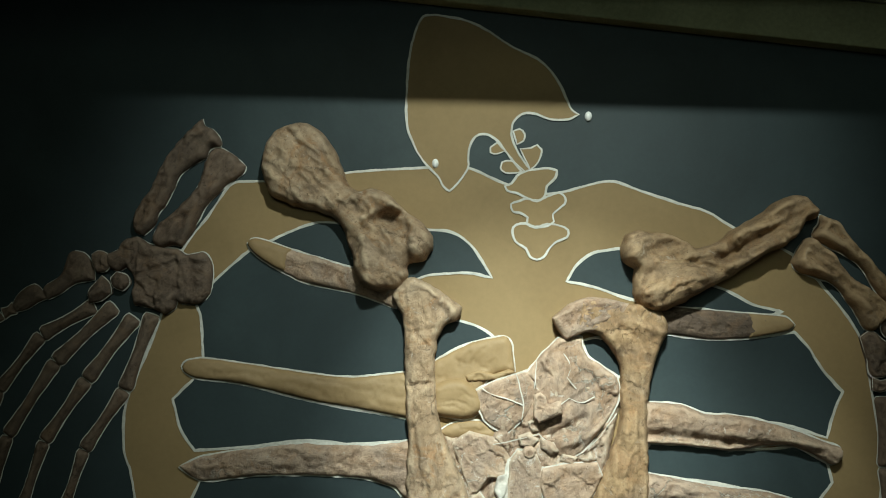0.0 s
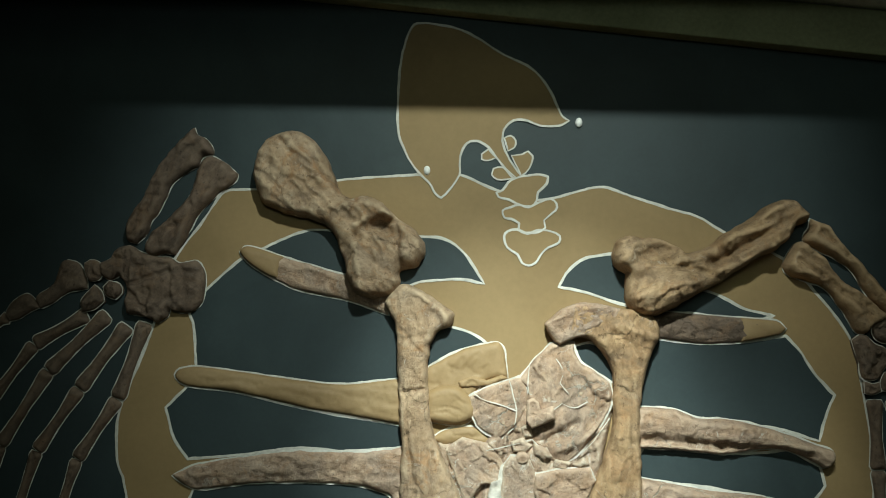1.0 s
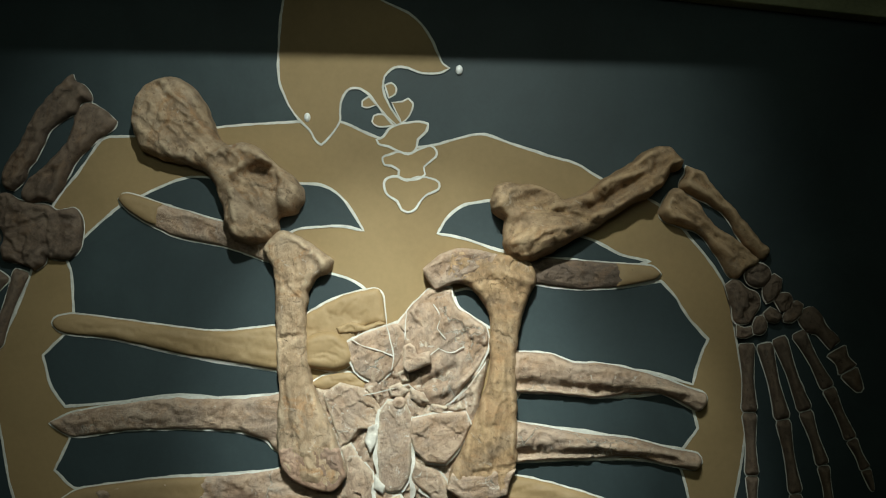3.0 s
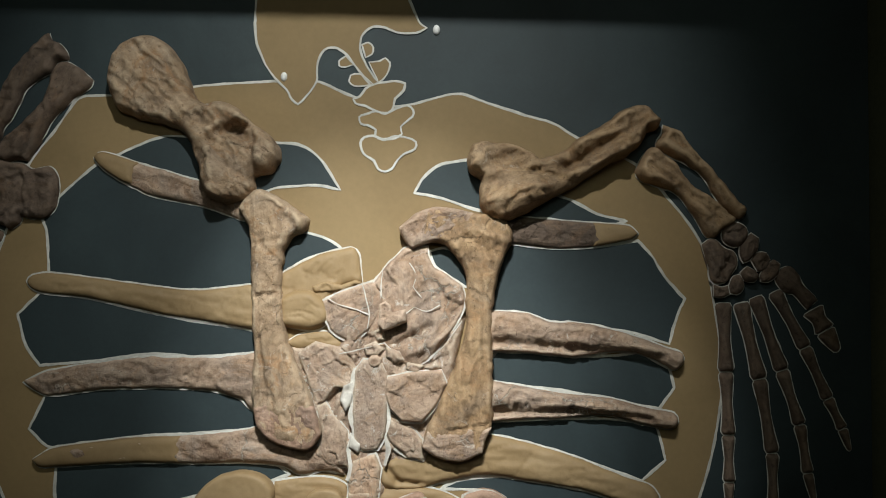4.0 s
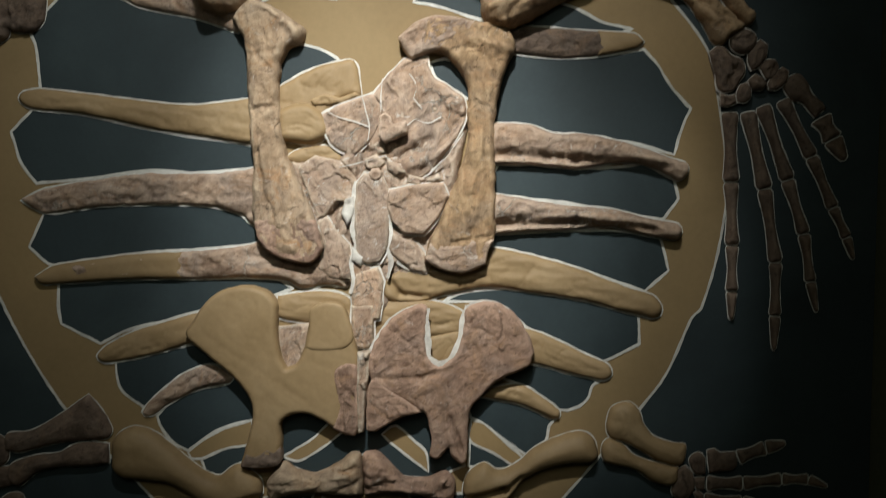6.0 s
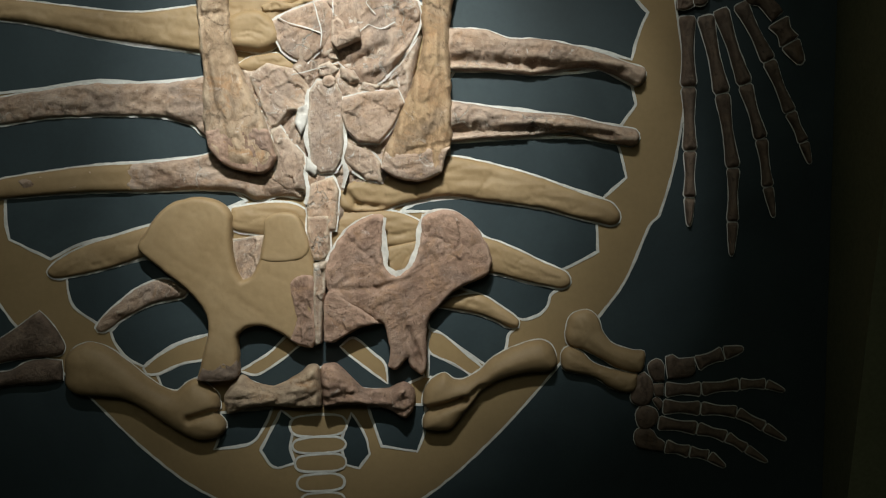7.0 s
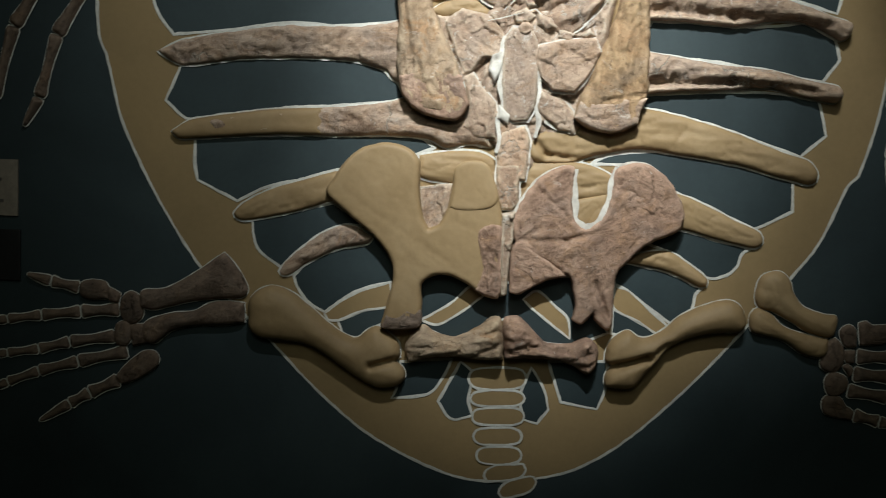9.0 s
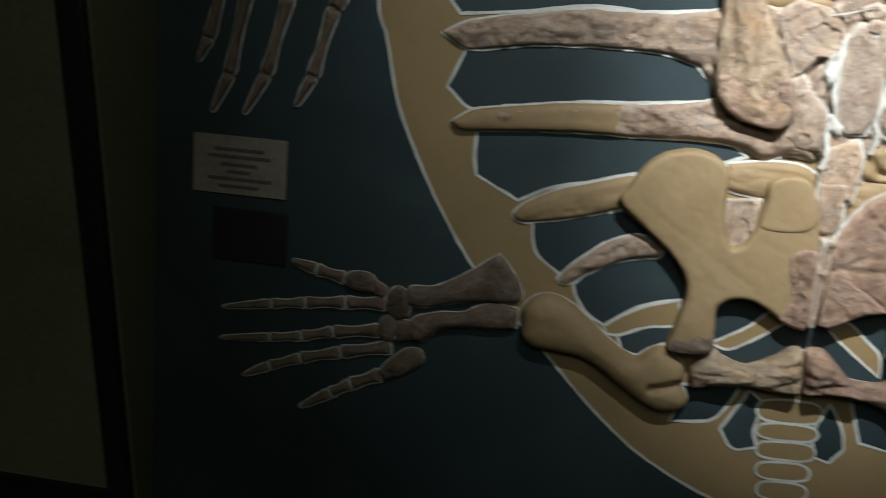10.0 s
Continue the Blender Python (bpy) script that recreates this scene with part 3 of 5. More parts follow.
painted("tail_vertebra", [(0.271, 0.463), (0.262, 0.444), (0.234, 0.436), (0.176, 0.433), (0.146, 0.439), (0.136, 0.457), (0.145, 0.476), (0.174, 0.484),
    (0.231, 0.487), (0.261, 0.481)])
painted("tail_vertebra", [(0.269, 0.416), (0.26, 0.402), (0.234, 0.396), (0.179, 0.393), (0.152, 0.397), (0.142, 0.41), (0.151, 0.424), (0.177, 0.431),
    (0.232, 0.433), (0.259, 0.429)])
painted("tail_vertebra", [(0.269, 0.373), (0.262, 0.358), (0.236, 0.351), (0.183, 0.349), (0.156, 0.353), (0.148, 0.368), (0.155, 0.383), (0.181, 0.389),
    (0.234, 0.392), (0.261, 0.388)])
painted("tail_vertebra", [(0.266, 0.326), (0.259, 0.311), (0.235, 0.304), (0.185, 0.302), (0.161, 0.306), (0.152, 0.321), (0.16, 0.336), (0.183, 0.342),
    (0.233, 0.345), (0.257, 0.34)])
painted("tail_vertebra", [(0.267, 0.28), (0.259, 0.265), (0.238, 0.258), (0.191, 0.256), (0.169, 0.261), (0.161, 0.275), (0.168, 0.29), (0.189, 0.297),
    (0.237, 0.299), (0.258, 0.294)])
painted("tail_vertebra", [(0.279, 0.248), (0.273, 0.233), (0.252, 0.222), (0.21, 0.216), (0.188, 0.215), (0.181, 0.227), (0.187, 0.242), (0.208, 0.253),
    (0.25, 0.259), (0.272, 0.26)])
painted("tail_vertebra", [(0.304, 0.219), (0.298, 0.203), (0.281, 0.19), (0.242, 0.178), (0.224, 0.178), (0.217, 0.188), (0.223, 0.205), (0.24, 0.218),
    (0.279, 0.229), (0.297, 0.23)])


# ---- ribs ----
def rib(pts, h, mat, label, tip=None, **more):
    ob = tagged(relief("rib", pts, h if h > 0.03 else h * 0.7, mat, lift=0.35, outline=0.008, **{"edge": 0.022, "streak": 0.0025, "rough": 0.16, **more}), label, "rib", "ribs of the turtle")
    if tip:
        relief("restored_tip", tip, 0.7 * h + 0.006, M_OCHRE, ob, edge=0.02, lift=0.5, label="smooth ochre plaster tip", grain=0.15, grooves=0.0)
    return ob


rib([(-0.467, 1.732), (-0.458, 1.745), (-0.43, 1.744), (-0.366, 1.724), (-0.282, 1.702), (-0.184, 1.675), (-0.1, 1.65), (-0.097, 1.589),
    (-0.181, 1.617), (-0.237, 1.629), (-0.32, 1.643), (-0.392, 1.675), (-0.442, 1.705)], 0.020, M_BONE, "slender grey fossil rib with ochre plaster tip", [(-0.467, 1.732), (-0.458, 1.745), (-0.43, 1.744), (-0.359, 1.723), (-0.371, 1.671), (-0.392, 1.675), (-0.442, 1.705)])
rib([(-0.612, 1.429), (-0.601, 1.443), (-0.56, 1.45), (-0.448, 1.44), (-0.31, 1.425), (-0.2, 1.418), (-0.077, 1.434), (-0.037, 1.433),
    (-0.032, 1.321), (-0.08, 1.33), (-0.197, 1.348), (-0.279, 1.358), (-0.46, 1.392), (-0.578, 1.403), (-0.602, 1.413)], 0.022, M_OCHRE, "smooth ochre plaster rib outlined in white", grain=0.4, grooves=0.0)
rib([(-0.606, 1.187), (-0.549, 1.215), (-0.409, 1.242), (-0.302, 1.256), (-0.168, 1.257), (-0.075, 1.269), (-0.035, 1.28), (-0.029, 1.124),
    (-0.064, 1.143), (-0.084, 1.162), (-0.152, 1.18), (-0.259, 1.184), (-0.407, 1.177), (-0.547, 1.159)], 0.022, M_BONE, "broad grey brown fossil rib with pointed end")
rib([(-0.571, 1.007), (-0.523, 1.035), (-0.34, 1.064), (-0.184, 1.075), (-0.068, 1.09), (-0.029, 1.099), (0.024, 1.063), (0.114, 1.066),
    (0.166, 1.068), (0.168, 0.995), (0.117, 1.002), (0.065, 0.991), (0.026, 1.007), (-0.052, 1.015), (-0.182, 1.01), (-0.339, 1.007),
    (-0.522, 0.992), (-0.555, 0.992)], 0.022, M_BONE, "pale fossil rib with ochre plaster outer half", [(-0.571, 1.007), (-0.523, 1.035), (-0.34, 1.064), (-0.223, 1.072), (-0.221, 1.01), (-0.339, 1.007), (-0.522, 0.992), (-0.555, 0.992)])
rib([(-0.423, 0.822), (-0.401, 0.847), (-0.336, 0.882), (-0.258, 0.907), (-0.18, 0.929), (-0.153, 0.908), (-0.165, 0.868), (-0.204, 0.857),
    (-0.282, 0.831), (-0.387, 0.808), (-0.413, 0.809)], 0.020, M_OCHRE, "short ochre plaster rib behind the pelvis", grain=0.4, grooves=0.0)
rib([(-0.314, 0.692), (-0.286, 0.726), (-0.247, 0.761), (-0.202, 0.791), (-0.15, 0.806), (-0.097, 0.78), (-0.109, 0.763), (-0.175, 0.75),
    (-0.239, 0.719), (-0.291, 0.684), (-0.308, 0.683)], 0.018, M_BONE, "short grey fossil rib below the pelvis edge")
rib([(0.532, 1.612), (0.592, 1.614), (0.698, 1.608), (0.752, 1.605), (0.831, 1.6), (0.852, 1.583), (0.838, 1.569), (0.752, 1.55),
    (0.659, 1.542), (0.566, 1.55), (0.533, 1.558)], 0.020, M_DARK, "dark mottled fossil rib with ochre tip", [(0.745, 1.606), (0.831, 1.6), (0.852, 1.583), (0.838, 1.569), (0.746, 1.548)])
rib([(0.497, 1.388), (0.591, 1.384), (0.644, 1.367), (0.738, 1.362), (0.845, 1.338), (0.925, 1.311), (0.959, 1.299), (0.961, 1.279),
    (0.94, 1.261), (0.9, 1.28), (0.846, 1.3), (0.779, 1.298), (0.7, 1.285), (0.593, 1.292), (0.5, 1.292)], 0.034, M_BONE, "weathered pale fossil rib standing proud of the panel", edge=0.016, streak=0.003, rough=0.14, grooves=0.004, ridges=[([(0.5, 1.312), (0.70, 1.303)], 0.013, -0.020), ([(0.70, 1.303), (0.90, 1.286)], 0.011, -0.018), ([(0.5, 1.348), (0.90, 1.305)], 0.014, 0.006), ([(0.585, 1.385), (0.60, 1.30)], 0.003, -0.006)])
rib([(0.502, 1.223), (0.569, 1.214), (0.676, 1.198), (0.782, 1.191), (0.875, 1.17), (0.942, 1.159), (0.951, 1.139), (0.936, 1.123),
    (0.863, 1.133), (0.783, 1.15), (0.677, 1.141), (0.571, 1.135), (0.505, 1.126)], 0.034, M_BONE, "weathered pale fossil rib ending in a blunt stub", edge=0.016, streak=0.003, rough=0.14, grooves=0.004, ridges=[([(0.5, 1.146), (0.70, 1.157)], 0.013, -0.020), ([(0.70, 1.157), (0.88, 1.145)], 0.011, -0.016), ([(0.5, 1.185), (0.88, 1.158)], 0.014, 0.006), ([(0.70, 1.19), (0.705, 1.15)], 0.003, -0.006)])
rib([(0.245, 1.026), (0.334, 1.048), (0.422, 1.064), (0.491, 1.095), (0.587, 1.082), (0.704, 1.052), (0.82, 1.01), (0.885, 0.991),
    (0.909, 0.966), (0.907, 0.945), (0.889, 0.937), (0.824, 0.95), (0.721, 0.976), (0.592, 0.993), (0.502, 1.003), (0.413, 0.987),
    (0.337, 0.965), (0.26, 0.968)], 0.024, M_OCHRE, "long curved ochre plaster rib", grain=0.4, grooves=0.0, ridges=[([(0.258, 1.027), (0.294, 0.982)], 0.008, -0.012), ([(0.294, 0.982), (0.39, 0.972)], 0.007, -0.010), ([(0.434, 1.032), (0.437, 0.986)], 0.003, -0.006)])
rib([(0.584, 0.909), (0.636, 0.892), (0.728, 0.85), (0.787, 0.823), (0.795, 0.801), (0.777, 0.788), (0.718, 0.798), (0.627, 0.821),
    (0.588, 0.832)], 0.022, M_OCHRE, "short ochre plaster rib beside the pelvis", grain=0.4, grooves=0.0)
rib([(0.515, 0.764), (0.579, 0.773), (0.625, 0.749), (0.675, 0.712), (0.673, 0.695), (0.654, 0.694), (0.594, 0.722), (0.516, 0.738),
    (0.477, 0.743)], 0.020, M_OCHRE, "short ochre plaster rib under the pelvis", grain=0.4, grooves=0.0)
rib([(0.004, 0.972), (0.078, 0.984), (0.143, 0.983), (0.183, 0.959), (0.185, 0.907), (0.081, 0.91), (0.005, 0.924)], 0.016, M_OCHRE, "ochre plaster rib stub behind the pelvis", grain=0.4, grooves=0.0)
rib([(0.228, 0.961), (0.299, 0.97), (0.389, 0.964), (0.448, 0.937), (0.443, 0.898), (0.367, 0.882), (0.289, 0.892), (0.232, 0.87)], 0.016, M_OCHRE, "ochre plaster rib stub behind the pelvis", grain=0.4, grooves=0.0)


# ---- backbone: a bed of broken bone and plaster with vertebrae and plates on it ----
backbone = tagged(relief("backbone", [(0.114, 1.409), (0.187, 1.438), (0.254, 1.446), (0.321, 1.442), (0.416, 1.417), (0.444, 1.371), (0.427, 1.277), (0.397, 1.156),
    (0.361, 1.028), (0.275, 1.009), (0.258, 0.919), (0.18, 0.917), (0.175, 1), (0.095, 1.007), (0.06, 1.039), (0.063, 1.146),
    (0.028, 1.292), (0.111, 1.301), (0.151, 1.309)], 0.014, M_SPINE, edge=0.02, lift=0.3, rough=0.3, facets=0.008, sharp=28.0, grain=0.7), "cracked pale fossil backbone with white plaster seams", "backbone")


def plate(name, pts, h, mat, label="", **more):
    more = {"edge": 0.007, "lift": 0.72, "rough": 0.16, "outline": 0.0075, "rim": 0.002 + 0.74 * h, "facets": 0.0045, "sharp": 28.0, "grain": 0.55, **more}
    return relief(name, pts, h, mat, backbone, label=label, **more)


plate("rib_head", [(-0.007, 1.45), (0.044, 1.49), (0.09, 1.513), (0.145, 1.528), (0.171, 1.53), (0.186, 1.51), (0.195, 1.447), (0.145, 1.438),
    (0.112, 1.394), (0.121, 1.352), (0.087, 1.33), (-0.003, 1.337)], 0.010, M_OCHRE, "flat ochre plaster rib head", grain=0.5, facets=0.0, edge=0.02, lift=0.3, outline=0.0055, rim=0.0055, sharp=60.0)
plate("rib_lump", [(-0.003, 1.406), (0.031, 1.423), (0.071, 1.426), (0.105, 1.405), (0.122, 1.374), (0.115, 1.35), (0.081, 1.332), (0.035, 1.333),
    (-0.001, 1.341)], 0.030, M_OCHRE, "lumpy ochre plaster knob", grain=0.3, facets=0.0, edge=0.022, lift=0.25, outline=0.0, sharp=60.0)
plate("rib_ridge", [(0.076, 1.434), (0.11, 1.447), (0.145, 1.44), (0.18, 1.453), (0.198, 1.446), (0.152, 1.427), (0.115, 1.423), (0.082, 1.42)], 0.020, M_OCHRE, "crumpled ochre plaster ridge", grain=1.0, facets=0.004, edge=0.006, outline=0.0)
plate("rib_head", [(0.016, 1.297), (0.049, 1.318), (0.116, 1.327), (0.151, 1.302), (0.151, 1.282), (0.104, 1.294), (0.05, 1.285)], 0.018, M_OCHRE, "lumpy ochre plaster rib head", grain=0.6, facets=0.0, edge=0.02, rim=0.0, sharp=80.0)
plate("spine_plate", [(0.048, 1.276), (0.09, 1.305), (0.159, 1.29), (0.19, 1.245), (0.185, 1.2), (0.14, 1.195), (0.116, 1.163), (0.098, 1.157),
    (0.076, 1.208)], 0.026, M_SPINE, "rust and grey broken plate", facets=0.003, outline=0.0)
plate("spine_plate", [(0.098, 1.152), (0.118, 1.164), (0.148, 1.125), (0.175, 1.097), (0.18, 1.012), (0.134, 1.016), (0.1, 1.038), (0.112, 1.084)], 0.022, M_SPINE, facets=0.006)
plate("spine_plate", [(0.104, 1.399), (0.141, 1.421), (0.188, 1.439), (0.228, 1.451), (0.242, 1.418), (0.24, 1.378), (0.224, 1.344), (0.204, 1.326),
    (0.182, 1.305), (0.151, 1.314), (0.123, 1.333), (0.112, 1.359)], 0.027, M_BONE, "grey brown triangular plate", facets=0.0025, rough=0.12)
plate("spine_plate", [(0.293, 1.531), (0.32, 1.537), (0.35, 1.536), (0.354, 1.51), (0.368, 1.487), (0.402, 1.468), (0.436, 1.446), (0.442, 1.406),
    (0.428, 1.365), (0.399, 1.318), (0.36, 1.27), (0.327, 1.249), (0.293, 1.257), (0.269, 1.279), (0.245, 1.305), (0.241, 1.331),
    (0.24, 1.378), (0.242, 1.425), (0.221, 1.444), (0.25, 1.485)], 0.030, M_BONE, "large broken plate with white seams", facets=0.0035, rough=0.16, outline=0.006,
      ridges=[([(0.30, 1.36), (0.40, 1.44)], 0.006, -0.006), ([(0.28, 1.30), (0.36, 1.345)], 0.010, -0.012), ([(0.315, 1.285), (0.405, 1.325)], 0.013, 0.014), ([(0.355, 1.30), (0.43, 1.40)], 0.005, -0.006)])
plate("vertebra", [(0.186, 1.24), (0.206, 1.265), (0.252, 1.259), (0.268, 1.214), (0.267, 1.151), (0.265, 1.094), (0.247, 1.057), (0.213, 1.052),
    (0.19, 1.069), (0.183, 1.16)], 0.034, M_SPINE, "flat pale column of fused vertebrae", facets=0.002, rough=0.10)
plate("spine_plate", [(0.265, 1.225), (0.321, 1.238), (0.39, 1.246), (0.404, 1.214), (0.381, 1.166), (0.348, 1.122), (0.302, 1.124), (0.273, 1.151),
    (0.26, 1.191)], 0.042, M_BONE, "blocky tan fragment with a steep broken edge", facets=0.0035, edge=0.005, lift=0.85)
plate("spine_plate", [(0.273, 1.128), (0.325, 1.107), (0.351, 1.08), (0.353, 1.034), (0.316, 1.039), (0.275, 1.072), (0.263, 1.094)], 0.026, M_SPINE, facets=0.005)
plate("spine_knob", [(0.24, 1.396), (0.255, 1.403), (0.267, 1.394), (0.272, 1.377), (0.302, 1.385), (0.307, 1.356), (0.283, 1.344), (0.253, 1.332),
    (0.24, 1.346)], 0.060, M_BONE, "angular grey knob standing proud", facets=0.005, edge=0.005, lift=0.85, outline=0.0)
plate("spine_knob", [(0.216, 1.263), (0.225, 1.275), (0.239, 1.276), (0.249, 1.267), (0.247, 1.253), (0.234, 1.246), (0.22, 1.25)], 0.041, M_BONE, "small round disc", facets=0.0, edge=0.006, lift=0.8, outline=0.0)
for chip in (
    [(0.205, 1.297), (0.234, 1.309), (0.257, 1.29), (0.241, 1.273), (0.212, 1.275)],
    [(0.257, 1.299), (0.291, 1.288), (0.309, 1.264), (0.281, 1.254), (0.258, 1.27)],
    [(0.307, 1.266), (0.349, 1.254), (0.335, 1.235), (0.305, 1.243)],
    [(0.161, 1.202), (0.185, 1.215), (0.185, 1.169), (0.168, 1.137), (0.153, 1.168)],
    [(0.227, 1.332), (0.25, 1.342), (0.258, 1.31), (0.237, 1.307)],
    [(0.35, 1.25), (0.377, 1.268), (0.392, 1.25), (0.367, 1.24)],
    [(0.18, 1.092), (0.211, 1.07), (0.202, 1.045), (0.177, 1.058)]):
    plate("plaster_chip", chip, 0.034, M_PLASTER if chip[0][0] < 0.2 else M_SPINE, facets=0.009, outline=0.0, edge=0.006)
for seam in (
    [(0.115, 1.408), (0.138, 1.394), (0.165, 1.387), (0.191, 1.38), (0.217, 1.37)],
    [(0.198, 1.442), (0.207, 1.411), (0.217, 1.37), (0.213, 1.337)],
    [(0.246, 1.483), (0.242, 1.443), (0.245, 1.412), (0.266, 1.403), (0.277, 1.369), (0.288, 1.335)],
    [(0.362, 1.273), (0.394, 1.301), (0.416, 1.332), (0.435, 1.361)],
    [(0.148, 1.276), (0.194, 1.287), (0.228, 1.297), (0.254, 1.305), (0.288, 1.275)],
    [(0.294, 1.369), (0.323, 1.391), (0.352, 1.382), (0.383, 1.397)],
    [(0.308, 1.496), (0.324, 1.468), (0.318, 1.439), (0.339, 1.414)]):
    line("plaster_vein", seam, 0.035, 0.0024, backbone, False, M_PLASTER, "thin white plaster vein")
line("plaster_seam", [(0.187, 1.244), (0.183, 1.211), (0.187, 1.183), (0.181, 1.137), (0.189, 1.092), (0.179, 1.052), (0.185, 1.012), (0.177, 0.983)], 0.031, 0.011, backbone, False, M_PLASTER, "white plaster seam down the spine")
line("plaster_seam", [(0.269, 1.217), (0.264, 1.171), (0.271, 1.128), (0.264, 1.088), (0.272, 1.058), (0.264, 1.02)], 0.031, 0.008, backbone, False, M_PLASTER, "white plaster seam down the spine")
plate("vertebra", [(0.189, 1.031), (0.241, 1.046), (0.256, 1.013), (0.248, 0.921), (0.186, 0.919), (0.18, 0.978)], 0.030, M_SALMON, "rust tinted vertebra", facets=0.002)
plate("vertebra", [(0.18, 0.956), (0.234, 0.958), (0.235, 0.868), (0.223, 0.855), (0.197, 0.854), (0.183, 0.882)], 0.032, M_SALMON, "rust tinted vertebra", facets=0.002)
plate("tail_vertebrae", [(0.197, 0.846), (0.228, 0.853), (0.225, 0.793), (0.218, 0.728), (0.215, 0.661), (0.201, 0.656), (0.196, 0.753)], 0.052, M_SPINE, "chalky row of small vertebrae", facets=0.010, outline=0.0)
plate("spine_plate", [(0.006, 0.901), (0.081, 0.91), (0.077, 0.839), (0.053, 0.805), (0.027, 0.804), (0.012, 0.836)], 0.016, M_SPINE, outline=0.0)
plate("spine_plate", [(0.354, 0.881), (0.437, 0.898), (0.439, 0.859), (0.415, 0.819), (0.383, 0.811), (0.359, 0.836)], 0.014, M_OCHRE, facets=0.0, grain=0.4, outline=0.0, sharp=80.0)

# ---- shoulder ----
blade = tagged(relief("shoulder_blade", [(-0.104, 1.615), (-0.084, 1.649), (-0.056, 1.663), (-0.009, 1.645), (0.033, 1.616), (0.064, 1.596), (0.058, 1.571), (0.026, 1.551),
    (0.009, 1.523), (0.004, 1.477), (0.005, 1.419), (0.017, 1.337), (0.032, 1.286), (0.061, 1.225), (0.095, 1.152), (0.113, 1.088),
    (0.091, 1.058), (0.055, 1.052), (-0.002, 1.07), (-0.038, 1.106), (-0.051, 1.153), (-0.055, 1.21), (-0.053, 1.267), (-0.059, 1.335),
    (-0.076, 1.556), (-0.089, 1.588)], 0.048, M_LIMB, edge=0.020, lift=0.55, rough=0.12, streak=0.0030, grooves=0.005, sharp=60.0,
    ridges=[([(-0.065, 1.405), (0.007, 1.417)], 0.003, -0.012), ([(-0.025, 1.645), (0.043, 1.588)], 0.012, 0.008), ([(-0.041, 1.355), (0.034, 1.095)], 0.02, 0.007), ([(-0.06, 1.53), (0.03, 1.55)], 0.004, -0.004), ([(-0.045, 1.36), (-0.02, 1.16)], 0.004, -0.006)]), "long pale fossil shoulder blade with flared ends", "bone", "shoulder bones")
relief("broken_end", [(-0.045, 1.148), (-0.004, 1.16), (0.041, 1.165), (0.093, 1.152), (0.114, 1.088), (0.092, 1.058), (0.056, 1.053), (-0.001, 1.07),
    (-0.037, 1.106)], 0.0505, M_PELVIS, blade, edge=0.010, lift=0.85, rough=0.06, streak=0.001, label="red brown broken lower end", sharp=50.0)
blade = tagged(relief("shoulder_blade", [(0.281, 1.578), (0.294, 1.592), (0.324, 1.616), (0.37, 1.631), (0.417, 1.626), (0.471, 1.618), (0.511, 1.617), (0.538, 1.6),
    (0.55, 1.574), (0.549, 1.55), (0.536, 1.523), (0.523, 1.483), (0.514, 1.436), (0.508, 1.376), (0.512, 1.249), (0.514, 1.181),
    (0.512, 1.125), (0.497, 1.085), (0.492, 1.056), (0.441, 1.036), (0.385, 1.044), (0.35, 1.065), (0.36, 1.109), (0.381, 1.155),
    (0.402, 1.212), (0.428, 1.281), (0.446, 1.35), (0.443, 1.4), (0.445, 1.44), (0.437, 1.486), (0.413, 1.519), (0.389, 1.541),
    (0.355, 1.547), (0.316, 1.528), (0.305, 1.533), (0.286, 1.561)], 0.048, M_RUST, edge=0.020, lift=0.55, rough=0.12, streak=0.0030, grooves=0.005, sharp=60.0,
    ridges=[([(0.413, 1.106), (0.508, 1.125)], 0.003, -0.010), ([(0.451, 1.579), (0.542, 1.553)], 0.012, 0.010), ([(0.5, 1.502), (0.45, 1.159)], 0.02, 0.007), ([(0.44, 1.56), (0.50, 1.53)], 0.006, -0.008), ([(0.48, 1.45), (0.49, 1.25)], 0.004, -0.005)]), "long tan fossil shoulder blade with branching top", "bone", "shoulder bones")
relief("broken_end", [(0.362, 1.104), (0.406, 1.101), (0.451, 1.11), (0.511, 1.116), (0.497, 1.085), (0.492, 1.057), (0.441, 1.036), (0.385, 1.044),
    (0.35, 1.066)], 0.0505, M_BONE, blade, edge=0.010, lift=0.85, rough=0.08, streak=0.001, label="pale cracked lower end", sharp=50.0)
relief("side_branch", [(0.28, 1.578), (0.293, 1.591), (0.323, 1.616), (0.37, 1.631), (0.417, 1.626), (0.457, 1.619), (0.451, 1.594), (0.418, 1.576),
    (0.391, 1.555), (0.355, 1.547), (0.315, 1.528), (0.305, 1.533), (0.286, 1.561)], 0.0505, M_BONE, blade, edge=0.014, lift=0.7, rough=0.12, streak=0.002, label="grey cracked side branch", sharp=50.0,
       ridges=[([(0.345, 1.565), (0.352, 1.605)], 0.003, -0.006)])


# ---- front flippers ----
def finger(chain, wide, h, mat, parent):
    for i in range(len(chain) - 1):
        last = i == len(chain) - 2
        phalanx("finger_bone", chain[i], chain[i + 1], wide * (1 - 0.13 * i), h, mat, parent, 0.95, last)


